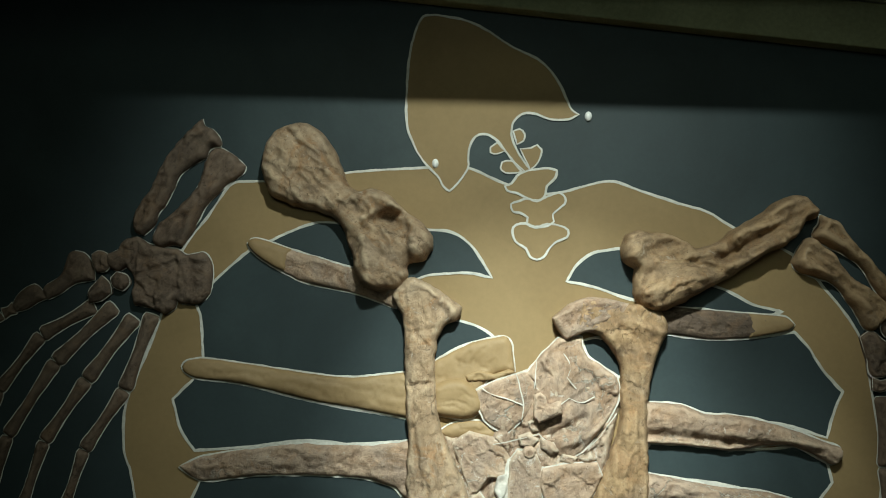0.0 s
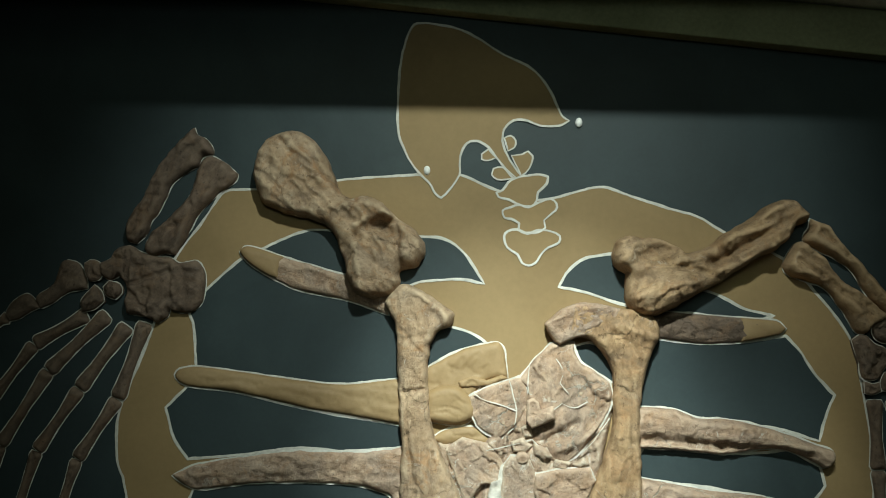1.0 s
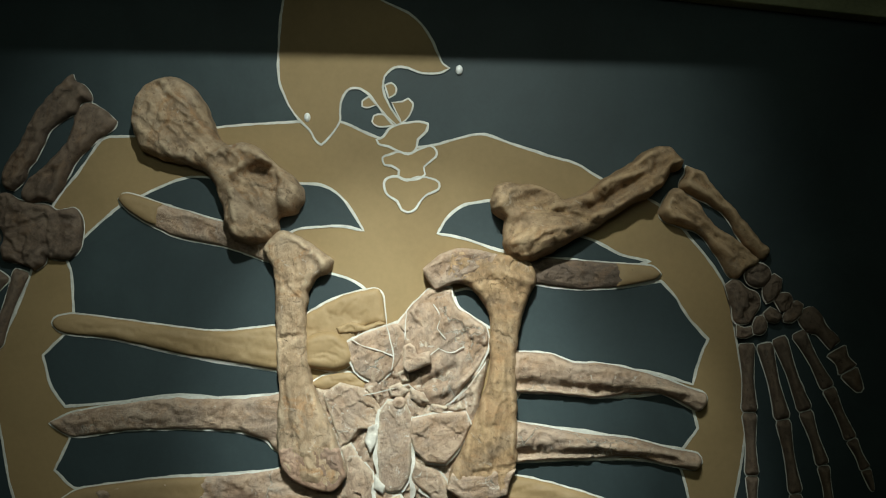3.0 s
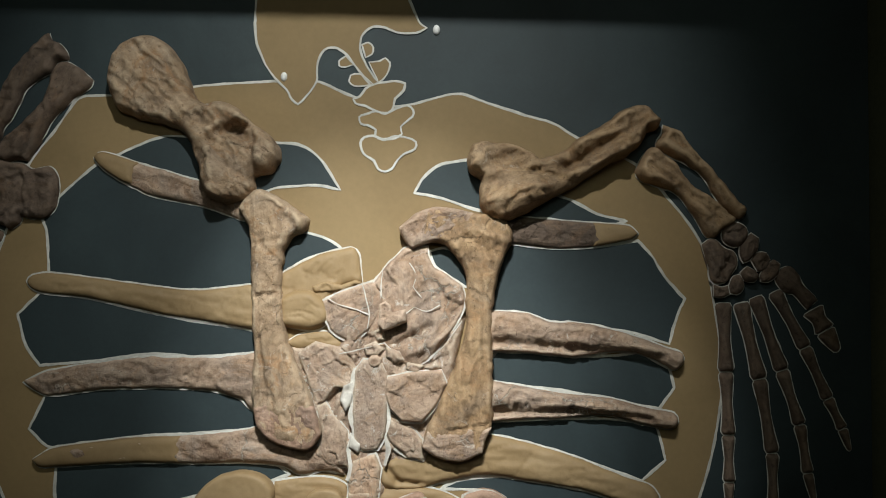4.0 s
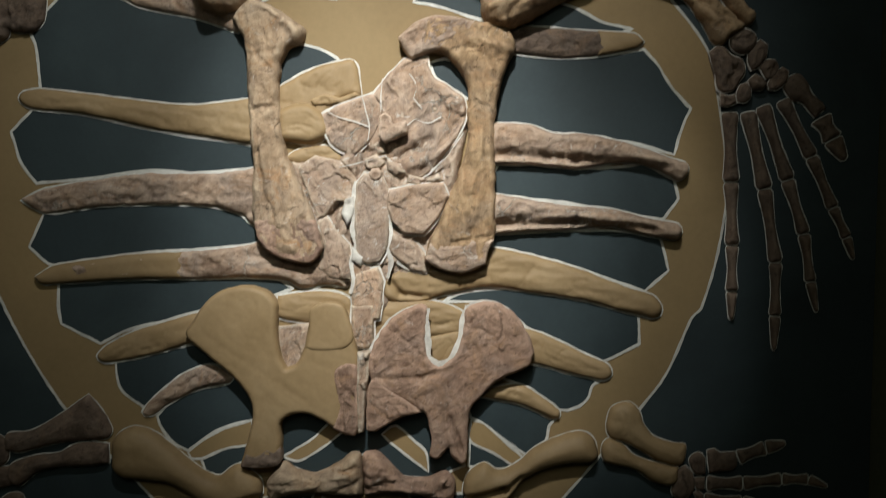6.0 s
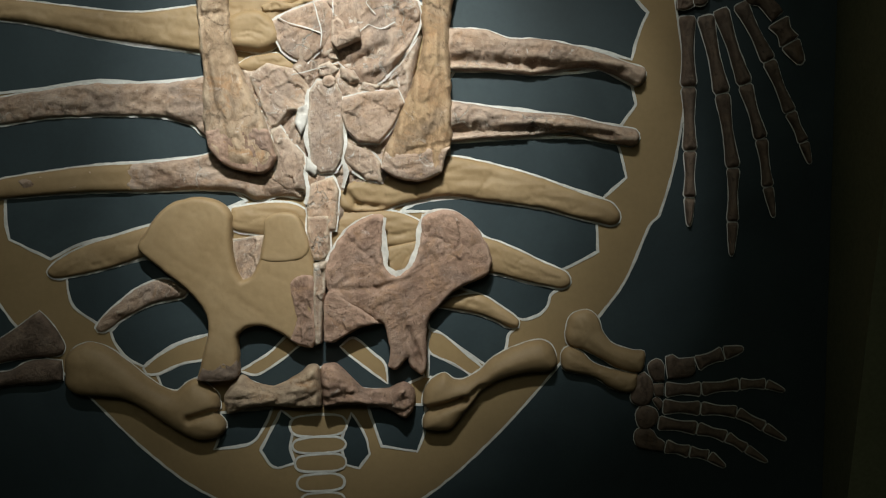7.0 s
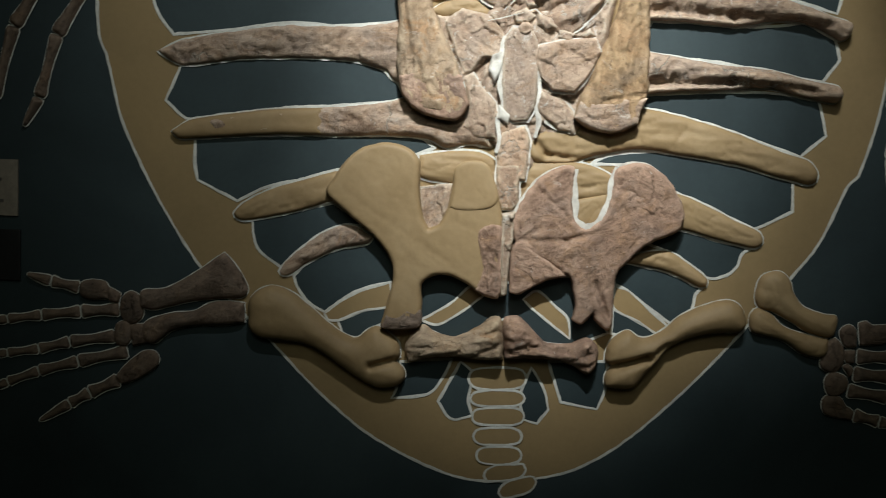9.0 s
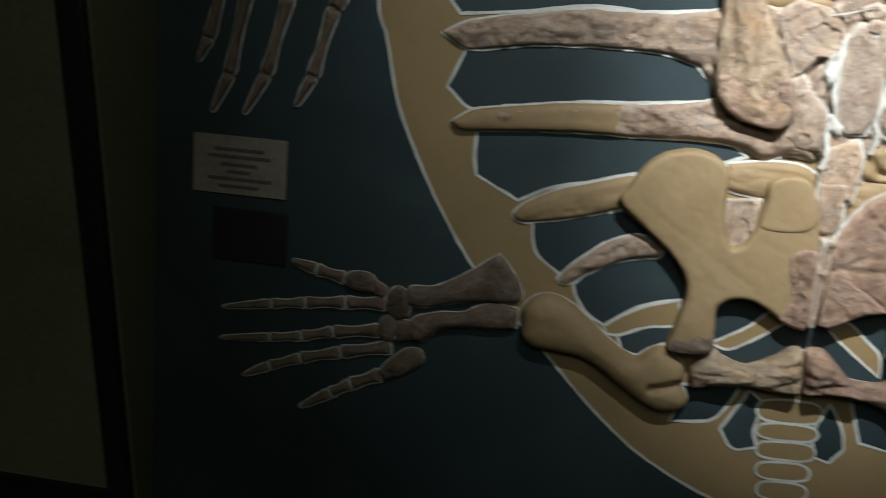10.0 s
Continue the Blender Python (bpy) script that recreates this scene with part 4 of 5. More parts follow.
flipper = holder("front_flipper", (-0.60, 1.66), "fossil front flipper of grey brown bones spread on the panel", "flipper", "flippers of the turtle")
relief("upper_arm", [(-0.437, 1.924), (-0.429, 1.98), (-0.4, 2.016), (-0.346, 2.034), (-0.304, 2.018), (-0.267, 1.978), (-0.245, 1.93), (-0.226, 1.886),
    (-0.201, 1.869), (-0.16, 1.878), (-0.118, 1.858), (-0.096, 1.838), (-0.076, 1.819), (-0.041, 1.799), (-0.017, 1.766), (-0.014, 1.732),
    (-0.034, 1.705), (-0.071, 1.693), (-0.072, 1.663), (-0.096, 1.635), (-0.143, 1.627), (-0.177, 1.639), (-0.199, 1.672), (-0.205, 1.712),
    (-0.226, 1.759), (-0.252, 1.799), (-0.301, 1.818), (-0.363, 1.83), (-0.406, 1.849), (-0.428, 1.883)], 0.062, M_LIMB, flipper, edge=0.036, lift=0.36, rough=0.16, facets=0.0022, streak=0.004, grooves=0.006, label="massive tan fossil upper arm bone",
       ridges=[([(-0.163, 1.781), (-0.094, 1.832)], 0.009, 0.018), ([(-0.172, 1.772), (-0.140, 1.806)], 0.011, -0.026), ([(-0.140, 1.806), (-0.085, 1.822)], 0.010, -0.034), ([(-0.178, 1.80), (-0.11, 1.838)], 0.008, 0.012), ([(-0.178, 1.751), (-0.16, 1.645)], 0.014, 0.012), ([(-0.079, 1.781), (-0.069, 1.695)], 0.010, -0.016),
               ([(-0.379, 2.003), (-0.253, 1.911)], 0.008, -0.006), ([(-0.344, 1.976), (-0.294, 1.923)], 0.006, -0.008), ([(-0.236, 1.844), (-0.156, 1.853)], 0.012, 0.010), ([(-0.14, 1.739), (-0.132, 1.673)], 0.010, -0.008)],
       bumps=[(-0.125, 1.812, 0.020, -0.055), (-0.10, 1.79, 0.022, -0.035), (-0.155, 1.66, 0.05, 0.02), (-0.045, 1.75, 0.035, 0.015), (-0.35, 1.93, 0.08, 0.012), (-0.395, 1.945, 0.012, -0.012)])
relief("forearm_bone", [(-0.753, 1.776), (-0.744, 1.812), (-0.711, 1.868), (-0.682, 1.935), (-0.648, 1.984), (-0.617, 2.018), (-0.596, 2.039), (-0.59, 2.021),
    (-0.569, 2.014), (-0.549, 1.99), (-0.548, 1.973), (-0.572, 1.964), (-0.587, 1.941), (-0.615, 1.924), (-0.643, 1.899), (-0.659, 1.862),
    (-0.675, 1.826), (-0.695, 1.796), (-0.708, 1.763), (-0.725, 1.746), (-0.748, 1.754)], 0.03, M_DARK, flipper, edge=0.016, lift=0.4, outline=0.004, streak=0.004, rough=0.2, sharp=60.0)
relief("forearm_bone", [(-0.703, 1.748), (-0.683, 1.778), (-0.645, 1.812), (-0.611, 1.853), (-0.591, 1.89), (-0.582, 1.934), (-0.567, 1.958), (-0.546, 1.968),
    (-0.514, 1.951), (-0.482, 1.924), (-0.486, 1.908), (-0.517, 1.885), (-0.545, 1.859), (-0.573, 1.825), (-0.592, 1.788), (-0.612, 1.751),
    (-0.629, 1.722), (-0.658, 1.724), (-0.679, 1.717), (-0.699, 1.73)], 0.03, M_DARK, flipper, edge=0.016, lift=0.4, outline=0.004, streak=0.004, rough=0.2, sharp=60.0)
relief("wrist", [(-0.814, 1.694), (-0.786, 1.71), (-0.772, 1.728), (-0.744, 1.74), (-0.714, 1.726), (-0.673, 1.717), (-0.64, 1.714), (-0.617, 1.701),
    (-0.574, 1.708), (-0.557, 1.692), (-0.549, 1.66), (-0.551, 1.624), (-0.56, 1.598), (-0.588, 1.581), (-0.624, 1.582), (-0.634, 1.591),
    (-0.638, 1.571), (-0.659, 1.554), (-0.693, 1.569), (-0.707, 1.57), (-0.737, 1.574), (-0.744, 1.61), (-0.741, 1.642), (-0.761, 1.667),
    (-0.786, 1.655), (-0.809, 1.669)], 0.024, M_DARK, flipper, edge=0.010, lift=0.6, outline=0.0045, rough=0.22, facets=0.0025, sharp=60.0,
       ridges=[([(-0.741, 1.642), (-0.638, 1.682)], 0.005, -0.010), ([(-0.736, 1.726), (-0.738, 1.643)], 0.005, -0.010), ([(-0.741, 1.639), (-0.682, 1.576)], 0.005, -0.010), ([(-0.682, 1.576), (-0.634, 1.614)], 0.005, -0.010), ([(-0.638, 1.682), (-0.625, 1.585)], 0.005, -0.010), ([(-0.686, 1.634), (-0.686, 1.576)], 0.005, -0.010)])
relief("wrist_bone", [(-0.85, 1.693), (-0.837, 1.702), (-0.815, 1.698), (-0.802, 1.676), (-0.812, 1.654), (-0.833, 1.65), (-0.846, 1.668)], 0.022, M_DARK, flipper, edge=0.005, lift=0.7, outline=0.0042, rim=0.0145, rough=0.3, facets=0.0015, sharp=60.0)
relief("wrist_bone", [(-0.786, 1.652), (-0.76, 1.645), (-0.753, 1.624), (-0.768, 1.607), (-0.791, 1.616), (-0.799, 1.637)], 0.022, M_DARK, flipper, edge=0.005, lift=0.7, outline=0.0042, rim=0.0145, rough=0.3, facets=0.0015, sharp=60.0)
relief("wrist_bone", [(-0.852, 1.603), (-0.822, 1.642), (-0.801, 1.622), (-0.796, 1.601), (-0.818, 1.582), (-0.847, 1.574)], 0.022, M_DARK, flipper, edge=0.005, lift=0.7, outline=0.0042, rim=0.0145, rough=0.3, facets=0.0015, sharp=60.0)
relief("thumb_bone", [(-0.909, 1.695), (-0.896, 1.702), (-0.866, 1.692), (-0.848, 1.664), (-0.843, 1.632), (-0.865, 1.627), (-0.894, 1.619), (-0.925, 1.596),
    (-0.954, 1.58), (-0.97, 1.602), (-0.96, 1.617), (-0.928, 1.64), (-0.916, 1.673)], 0.02, M_DARK, flipper, lift=0.4, outline=0.004)
relief("thumb_bone", [(-1.025, 1.597), (-0.993, 1.616), (-0.971, 1.601), (-0.957, 1.582), (-0.979, 1.573), (-1.007, 1.554), (-1.032, 1.546), (-1.043, 1.567)], 0.018, M_DARK, flipper, lift=0.4, outline=0.004)
finger([(-0.693, 1.554), (-0.751, 1.366), (-0.842, 1.219), (-0.882, 1.073), (-0.918, 1.005)], 0.021, 0.018, M_DARK, flipper)
finger([(-0.737, 1.545), (-0.847, 1.387), (-0.942, 1.235), (-0.987, 1.068), (-1.035, 0.977)], 0.021, 0.018, M_DARK, flipper)
finger([(-0.788, 1.571), (-0.927, 1.428), (-1.034, 1.245), (-1.071, 1.062), (-1.109, 0.975)], 0.021, 0.018, M_DARK, flipper)
finger([(-0.838, 1.569), (-0.967, 1.492), (-1.064, 1.353), (-1.12, 1.135), (-1.145, 1.082)], 0.02, 0.018, M_DARK, flipper)
finger([(-1.037, 1.556), (-1.069, 1.539), (-1.1, 1.511)], 0.016, 0.014, M_DARK, flipper)

flipper = holder("front_flipper", (0.95, 1.62), "fossil front flipper with bent tan arm bones", "flipper", "flippers of the turtle")
relief("upper_arm", [(0.437, 1.747), (0.447, 1.779), (0.471, 1.792), (0.506, 1.788), (0.554, 1.785), (0.589, 1.77), (0.617, 1.757), (0.664, 1.772),
    (0.698, 1.801), (0.746, 1.831), (0.78, 1.856), (0.814, 1.878), (0.855, 1.89), (0.876, 1.877), (0.9, 1.853), (0.893, 1.835),
    (0.869, 1.824), (0.856, 1.799), (0.822, 1.77), (0.774, 1.741), (0.727, 1.712), (0.679, 1.679), (0.632, 1.653), (0.591, 1.627),
    (0.557, 1.609), (0.53, 1.601), (0.495, 1.61), (0.474, 1.63), (0.47, 1.672), (0.473, 1.7), (0.449, 1.713)], 0.068, M_RUST, flipper, edge=0.034, lift=0.42, rough=0.20, facets=0.004, sharp=60.0, streak=0.006, grooves=0.009, label="massive tan fossil upper arm bone",
       ridges=[([(0.692, 1.782), (0.833, 1.877)], 0.014, 0.016), ([(0.673, 1.733), (0.827, 1.826)], 0.010, -0.022), ([(0.682, 1.708), (0.805, 1.771)], 0.012, 0.012), ([(0.48, 1.641), (0.622, 1.683)], 0.016, 0.014),
               ([(0.51, 1.747), (0.562, 1.749)], 0.022, -0.026), ([(0.595, 1.721), (0.66, 1.706)], 0.009, -0.020), ([(0.445, 1.758), (0.469, 1.7)], 0.016, 0.012), ([(0.73, 1.814), (0.801, 1.836)], 0.008, -0.012)],
       bumps=[(0.535, 1.765, 0.03, -0.018), (0.47, 1.74, 0.04, 0.02), (0.55, 1.66, 0.05, 0.012), (0.66, 1.735, 0.02, -0.02), (0.80, 1.80, 0.03, 0.012)])
relief("forearm_bone", [(0.91, 1.849), (0.931, 1.84), (0.956, 1.825), (0.974, 1.801), (1.001, 1.77), (1.032, 1.737), (1.062, 1.701), (1.092, 1.665),
    (1.11, 1.65), (1.104, 1.629), (1.086, 1.622), (1.062, 1.643), (1.038, 1.673), (1.022, 1.703), (1.001, 1.73), (0.971, 1.751),
    (0.94, 1.766), (0.913, 1.779), (0.895, 1.794), (0.898, 1.814), (0.907, 1.827)], 0.04, M_RUST, flipper, edge=0.018, lift=0.35, outline=0.0035, streak=0.006, rough=0.22, grooves=0.006,
       ridges=[([(0.939, 1.812), (0.994, 1.754)], 0.006, -0.014)])
relief("forearm_bone", [(0.846, 1.73), (0.852, 1.752), (0.867, 1.777), (0.889, 1.791), (0.912, 1.776), (0.934, 1.757), (0.956, 1.729), (0.977, 1.705),
    (1.007, 1.684), (1.037, 1.664), (1.062, 1.643), (1.083, 1.625), (1.074, 1.606), (1.049, 1.592), (1.037, 1.577), (1.016, 1.579),
    (0.998, 1.608), (0.977, 1.641), (0.956, 1.668), (0.934, 1.686), (0.907, 1.694), (0.879, 1.703), (0.855, 1.712)], 0.044, M_RUST, flipper, edge=0.018, lift=0.35, outline=0.0035, streak=0.006, rough=0.26, grooves=0.007,
       ridges=[([(0.902, 1.758), (0.994, 1.681)], 0.006, -0.012), ([(0.872, 1.745), (0.927, 1.71)], 0.007, -0.014)])
relief("wrist_bone", [(1.003, 1.559), (1.024, 1.574), (1.039, 1.571), (1.057, 1.553), (1.082, 1.542), (1.087, 1.513), (1.075, 1.491), (1.063, 1.473),
    (1.039, 1.467), (1.024, 1.475), (1.018, 1.511)], 0.022, M_DARK, flipper, edge=0.005, lift=0.7, outline=0.0042, rim=0.0145, rough=0.3, facets=0.0015, sharp=60.0)
relief("wrist_bone", [(1.052, 1.592), (1.076, 1.614), (1.1, 1.61), (1.113, 1.592), (1.106, 1.568), (1.082, 1.555), (1.057, 1.567)], 0.022, M_DARK, flipper, edge=0.005, lift=0.7, outline=0.0042, rim=0.0145, rough=0.3, facets=0.0015, sharp=60.0)
relief("wrist_bone", [(1.094, 1.537), (1.097, 1.566), (1.121, 1.59), (1.139, 1.578), (1.136, 1.55), (1.118, 1.526), (1.103, 1.519)], 0.022, M_DARK, flipper, edge=0.005, lift=0.7, outline=0.0042, rim=0.0145, rough=0.3, facets=0.0015, sharp=60.0)
relief("wrist_bone", [(1.121, 1.526), (1.136, 1.544), (1.157, 1.544), (1.166, 1.527), (1.151, 1.502), (1.136, 1.499)], 0.022, M_DARK, flipper, edge=0.005, lift=0.7, outline=0.0042, rim=0.0145, rough=0.3, facets=0.0015, sharp=60.0)
relief("wrist_bone", [(1.142, 1.49), (1.157, 1.513), (1.175, 1.528), (1.19, 1.518), (1.184, 1.494), (1.163, 1.475), (1.145, 1.475)], 0.022, M_DARK, flipper, edge=0.005, lift=0.7, outline=0.0042, rim=0.0145, rough=0.3, facets=0.0015, sharp=60.0)
relief("wrist_bone", [(1.096, 1.495), (1.112, 1.51), (1.127, 1.502), (1.14, 1.489), (1.129, 1.474), (1.105, 1.476)], 0.022, M_DARK, flipper, edge=0.005, lift=0.7, outline=0.0042, rim=0.0145, rough=0.3, facets=0.0015, sharp=60.0)
relief("wrist_bone", [(1.069, 1.463), (1.078, 1.485), (1.093, 1.49), (1.104, 1.473), (1.101, 1.453), (1.087, 1.443), (1.072, 1.446)], 0.022, M_DARK, flipper, edge=0.005, lift=0.7, outline=0.0042, rim=0.0145, rough=0.3, facets=0.0015, sharp=60.0)
relief("wrist_bone", [(1.032, 1.465), (1.051, 1.459), (1.066, 1.463), (1.07, 1.443), (1.051, 1.434), (1.033, 1.436)], 0.022, M_DARK, flipper, edge=0.005, lift=0.7, outline=0.0042, rim=0.0145, rough=0.3, facets=0.0015, sharp=60.0)
relief("thumb_bone", [(1.181, 1.494), (1.196, 1.509), (1.217, 1.513), (1.235, 1.495), (1.25, 1.468), (1.274, 1.445), (1.281, 1.434), (1.255, 1.413),
    (1.24, 1.429), (1.223, 1.447), (1.202, 1.452), (1.184, 1.473)], 0.018, M_DARK, flipper, lift=0.4, outline=0.004)
finger([(1.058, 1.423), (1.065, 1.259), (1.071, 1.111), (1.073, 1.002), (1.073, 0.933)], 0.02, 0.018, M_DARK, flipper)
finger([(1.1, 1.424), (1.144, 1.244), (1.174, 1.072), (1.176, 0.946), (1.175, 0.863)], 0.02, 0.018, M_DARK, flipper)
finger([(1.134, 1.439), (1.197, 1.266), (1.239, 1.14), (1.257, 1.028), (1.273, 0.955)], 0.019, 0.018, M_DARK, flipper)
finger([(1.18, 1.453), (1.252, 1.321), (1.305, 1.202), (1.339, 1.133), (1.356, 1.081)], 0.018, 0.018, M_DARK, flipper)
finger([(1.27, 1.413), (1.3, 1.363), (1.33, 1.313)], 0.026, 0.018, M_DARK, flipper)

# ---- hind flippers ----
flipper = holder("hind_flipper", (-0.55, 0.55), "hind flipper with ochre thigh bone and dark toes", "flipper", "flippers of the turtle")
relief("thigh_bone", [(-0.381, 0.586), (-0.378, 0.626), (-0.352, 0.651), (-0.319, 0.657), (-0.28, 0.643), (-0.233, 0.608), (-0.193, 0.575), (-0.153, 0.55),
    (-0.126, 0.544), (-0.101, 0.565), (-0.078, 0.573), (-0.048, 0.554), (-0.028, 0.533), (-0.026, 0.503), (-0.033, 0.493), (-0.017, 0.477),
    (-0.012, 0.457), (-0.031, 0.436), (-0.077, 0.43), (-0.124, 0.452), (-0.171, 0.483), (-0.231, 0.52), (-0.284, 0.531), (-0.349, 0.535),
    (-0.376, 0.554)], 0.048, M_OCHRE, flipper, edge=0.045, lift=0.35, rough=0.05, label="smooth ochre plaster thigh bone", outline=0.005, grain=0.4, grooves=0.0,
       ridges=[([(-0.09, 0.483), (-0.026, 0.501)], 0.008, -0.022)])
relief("shin_bone", [(-0.635, 0.633), (-0.583, 0.641), (-0.531, 0.668), (-0.487, 0.698), (-0.443, 0.731), (-0.422, 0.71), (-0.4, 0.679), (-0.385, 0.648),
    (-0.397, 0.627), (-0.462, 0.621), (-0.515, 0.613), (-0.567, 0.599), (-0.606, 0.589), (-0.64, 0.593)], 0.026, M_DARK, flipper, outline=0.004, grain=0.5)
relief("shin_bone", [(-0.564, 0.584), (-0.513, 0.591), (-0.475, 0.611), (-0.436, 0.617), (-0.393, 0.614), (-0.391, 0.568), (-0.432, 0.56), (-0.511, 0.555),
    (-0.564, 0.54), (-0.602, 0.51), (-0.629, 0.521), (-0.625, 0.561)], 0.026, M_DARK, flipper, outline=0.004, grain=0.5)
relief("ankle_bone", [(-0.68, 0.618), (-0.66, 0.632), (-0.638, 0.617), (-0.631, 0.576), (-0.649, 0.556), (-0.672, 0.558), (-0.686, 0.584)], 0.016, M_DARK, flipper, lift=0.5, outline=0.0038, grain=0.6)
relief("ankle_bone", [(-0.695, 0.552), (-0.666, 0.564), (-0.655, 0.532), (-0.67, 0.502), (-0.697, 0.509)], 0.016, M_DARK, flipper, lift=0.5, outline=0.0038, grain=0.6)
relief("ankle_bone", [(-0.663, 0.553), (-0.617, 0.552), (-0.611, 0.514), (-0.655, 0.502)], 0.016, M_DARK, flipper, lift=0.5, outline=0.0038, grain=0.6)
relief("ankle_bone", [(-0.631, 0.49), (-0.6, 0.49), (-0.594, 0.461), (-0.63, 0.432), (-0.677, 0.41), (-0.694, 0.428), (-0.671, 0.457)], 0.016, M_DARK, flipper, lift=0.5, outline=0.0038, grain=0.6)
relief("ankle_bone", [(-0.747, 0.655), (-0.718, 0.647), (-0.713, 0.612), (-0.753, 0.608), (-0.78, 0.618), (-0.779, 0.647)], 0.016, M_DARK, flipper, lift=0.5, outline=0.0038, grain=0.6)
relief("ankle_bone", [(-0.713, 0.639), (-0.686, 0.624), (-0.69, 0.603), (-0.712, 0.607)], 0.016, M_DARK, flipper, lift=0.5, outline=0.0038, grain=0.6)
finger([(-0.784, 0.634), (-0.852, 0.647), (-0.911, 0.662)], 0.015, 0.013, M_DARK, flipper)
finger([(-0.687, 0.587), (-0.78, 0.578), (-0.874, 0.566), (-0.955, 0.553), (-1.074, 0.531)], 0.017, 0.013, M_DARK, flipper)
finger([(-0.697, 0.523), (-0.806, 0.505), (-0.88, 0.485), (-0.955, 0.472), (-1.078, 0.456)], 0.016, 0.013, M_DARK, flipper)
finger([(-0.667, 0.488), (-0.786, 0.459), (-0.88, 0.432), (-0.954, 0.403), (-1.02, 0.37)], 0.017, 0.013, M_DARK, flipper)
finger([(-0.688, 0.419), (-0.758, 0.385), (-0.805, 0.357), (-0.879, 0.311)], 0.017, 0.013, M_DARK, flipper)

flipper = holder("hind_flipper", (0.90, 0.55), "hind flipper with ochre thigh bone and dark toes", "flipper", "flippers of the turtle")
relief("thigh_bone", [(0.449, 0.516), (0.457, 0.556), (0.476, 0.576), (0.501, 0.587), (0.524, 0.572), (0.547, 0.573), (0.578, 0.59), (0.621, 0.628),
    (0.671, 0.652), (0.721, 0.666), (0.753, 0.653), (0.765, 0.614), (0.751, 0.594), (0.7, 0.59), (0.643, 0.577), (0.593, 0.551),
    (0.569, 0.521), (0.539, 0.483), (0.514, 0.454), (0.476, 0.452), (0.452, 0.457), (0.452, 0.484), (0.467, 0.504)], 0.048, M_OCHRE, flipper, edge=0.045, lift=0.35, rough=0.05, label="smooth ochre plaster thigh bone", outline=0.005, grain=0.4, grooves=0.0,
       ridges=[([(0.462, 0.502), (0.544, 0.528)], 0.009, -0.030), ([(0.547, 0.523), (0.583, 0.557)], 0.010, -0.010)])
relief("shin_bone", [(0.785, 0.684), (0.797, 0.724), (0.837, 0.737), (0.861, 0.718), (0.875, 0.684), (0.898, 0.658), (0.945, 0.642), (0.972, 0.638),
    (0.973, 0.611), (0.96, 0.589), (0.913, 0.598), (0.866, 0.624), (0.825, 0.644), (0.792, 0.654)], 0.026, M_OCHRE, flipper, outline=0.004, grain=0.5)
relief("shin_bone", [(0.775, 0.63), (0.792, 0.65), (0.825, 0.637), (0.853, 0.611), (0.906, 0.594), (0.957, 0.585), (0.954, 0.551), (0.934, 0.54),
    (0.894, 0.551), (0.853, 0.577), (0.8, 0.588), (0.78, 0.597)], 0.026, M_OCHRE, flipper, outline=0.004, grain=0.5)
relief("ankle_bone", [(0.957, 0.578), (0.974, 0.589), (0.991, 0.57), (0.996, 0.54), (0.984, 0.514), (0.959, 0.51), (0.942, 0.527)], 0.016, M_DARK, flipper, lift=0.5, outline=0.0038, grain=0.6)
relief("ankle_bone", [(0.955, 0.487), (0.97, 0.508), (1.002, 0.5), (1.008, 0.476), (0.99, 0.456), (0.965, 0.456)], 0.016, M_DARK, flipper, lift=0.5, outline=0.0038, grain=0.6)
relief("ankle_bone", [(0.952, 0.433), (0.96, 0.452), (0.994, 0.451), (1.008, 0.431), (1.025, 0.42), (1.021, 0.399), (0.991, 0.403), (0.961, 0.41)], 0.016, M_DARK, flipper, lift=0.5, outline=0.0038, grain=0.6)
relief("ankle_bone", [(0.982, 0.604), (1.003, 0.621), (1.019, 0.608), (1.021, 0.57), (0.996, 0.57)], 0.016, M_DARK, flipper, lift=0.5, outline=0.0038, grain=0.6)
relief("ankle_bone", [(1.024, 0.625), (1.041, 0.63), (1.054, 0.621), (1.09, 0.624), (1.095, 0.592), (1.081, 0.579), (1.03, 0.574)], 0.016, M_DARK, flipper, lift=0.5, outline=0.0038, grain=0.6)
relief("ankle_bone", [(0.994, 0.523), (1.005, 0.53), (1.019, 0.515), (1.01, 0.499)], 0.016, M_DARK, flipper, lift=0.5, outline=0.0038, grain=0.6)
relief("ankle_bone", [(0.996, 0.56), (1.02, 0.561), (1.019, 0.533), (1.001, 0.533)], 0.016, M_DARK, flipper, lift=0.5, outline=0.0038, grain=0.6)
finger([(1.097, 0.609), (1.162, 0.634), (1.211, 0.646)], 0.018, 0.013, M_DARK, flipper)
finger([(1.024, 0.547), (1.111, 0.548), (1.202, 0.56), (1.265, 0.561), (1.312, 0.543)], 0.018, 0.013, M_DARK, flipper)
finger([(1.019, 0.506), (1.11, 0.502), (1.198, 0.493), (1.264, 0.457), (1.318, 0.425)], 0.018, 0.013, M_DARK, flipper)
finger([(1.009, 0.467), (1.103, 0.454), (1.174, 0.434), (1.222, 0.405), (1.275, 0.371)], 0.017, 0.013, M_DARK, flipper)
finger([(1.027, 0.41), (1.086, 0.397), (1.133, 0.388), (1.174, 0.359)], 0.016, 0.013, M_DARK, flipper)

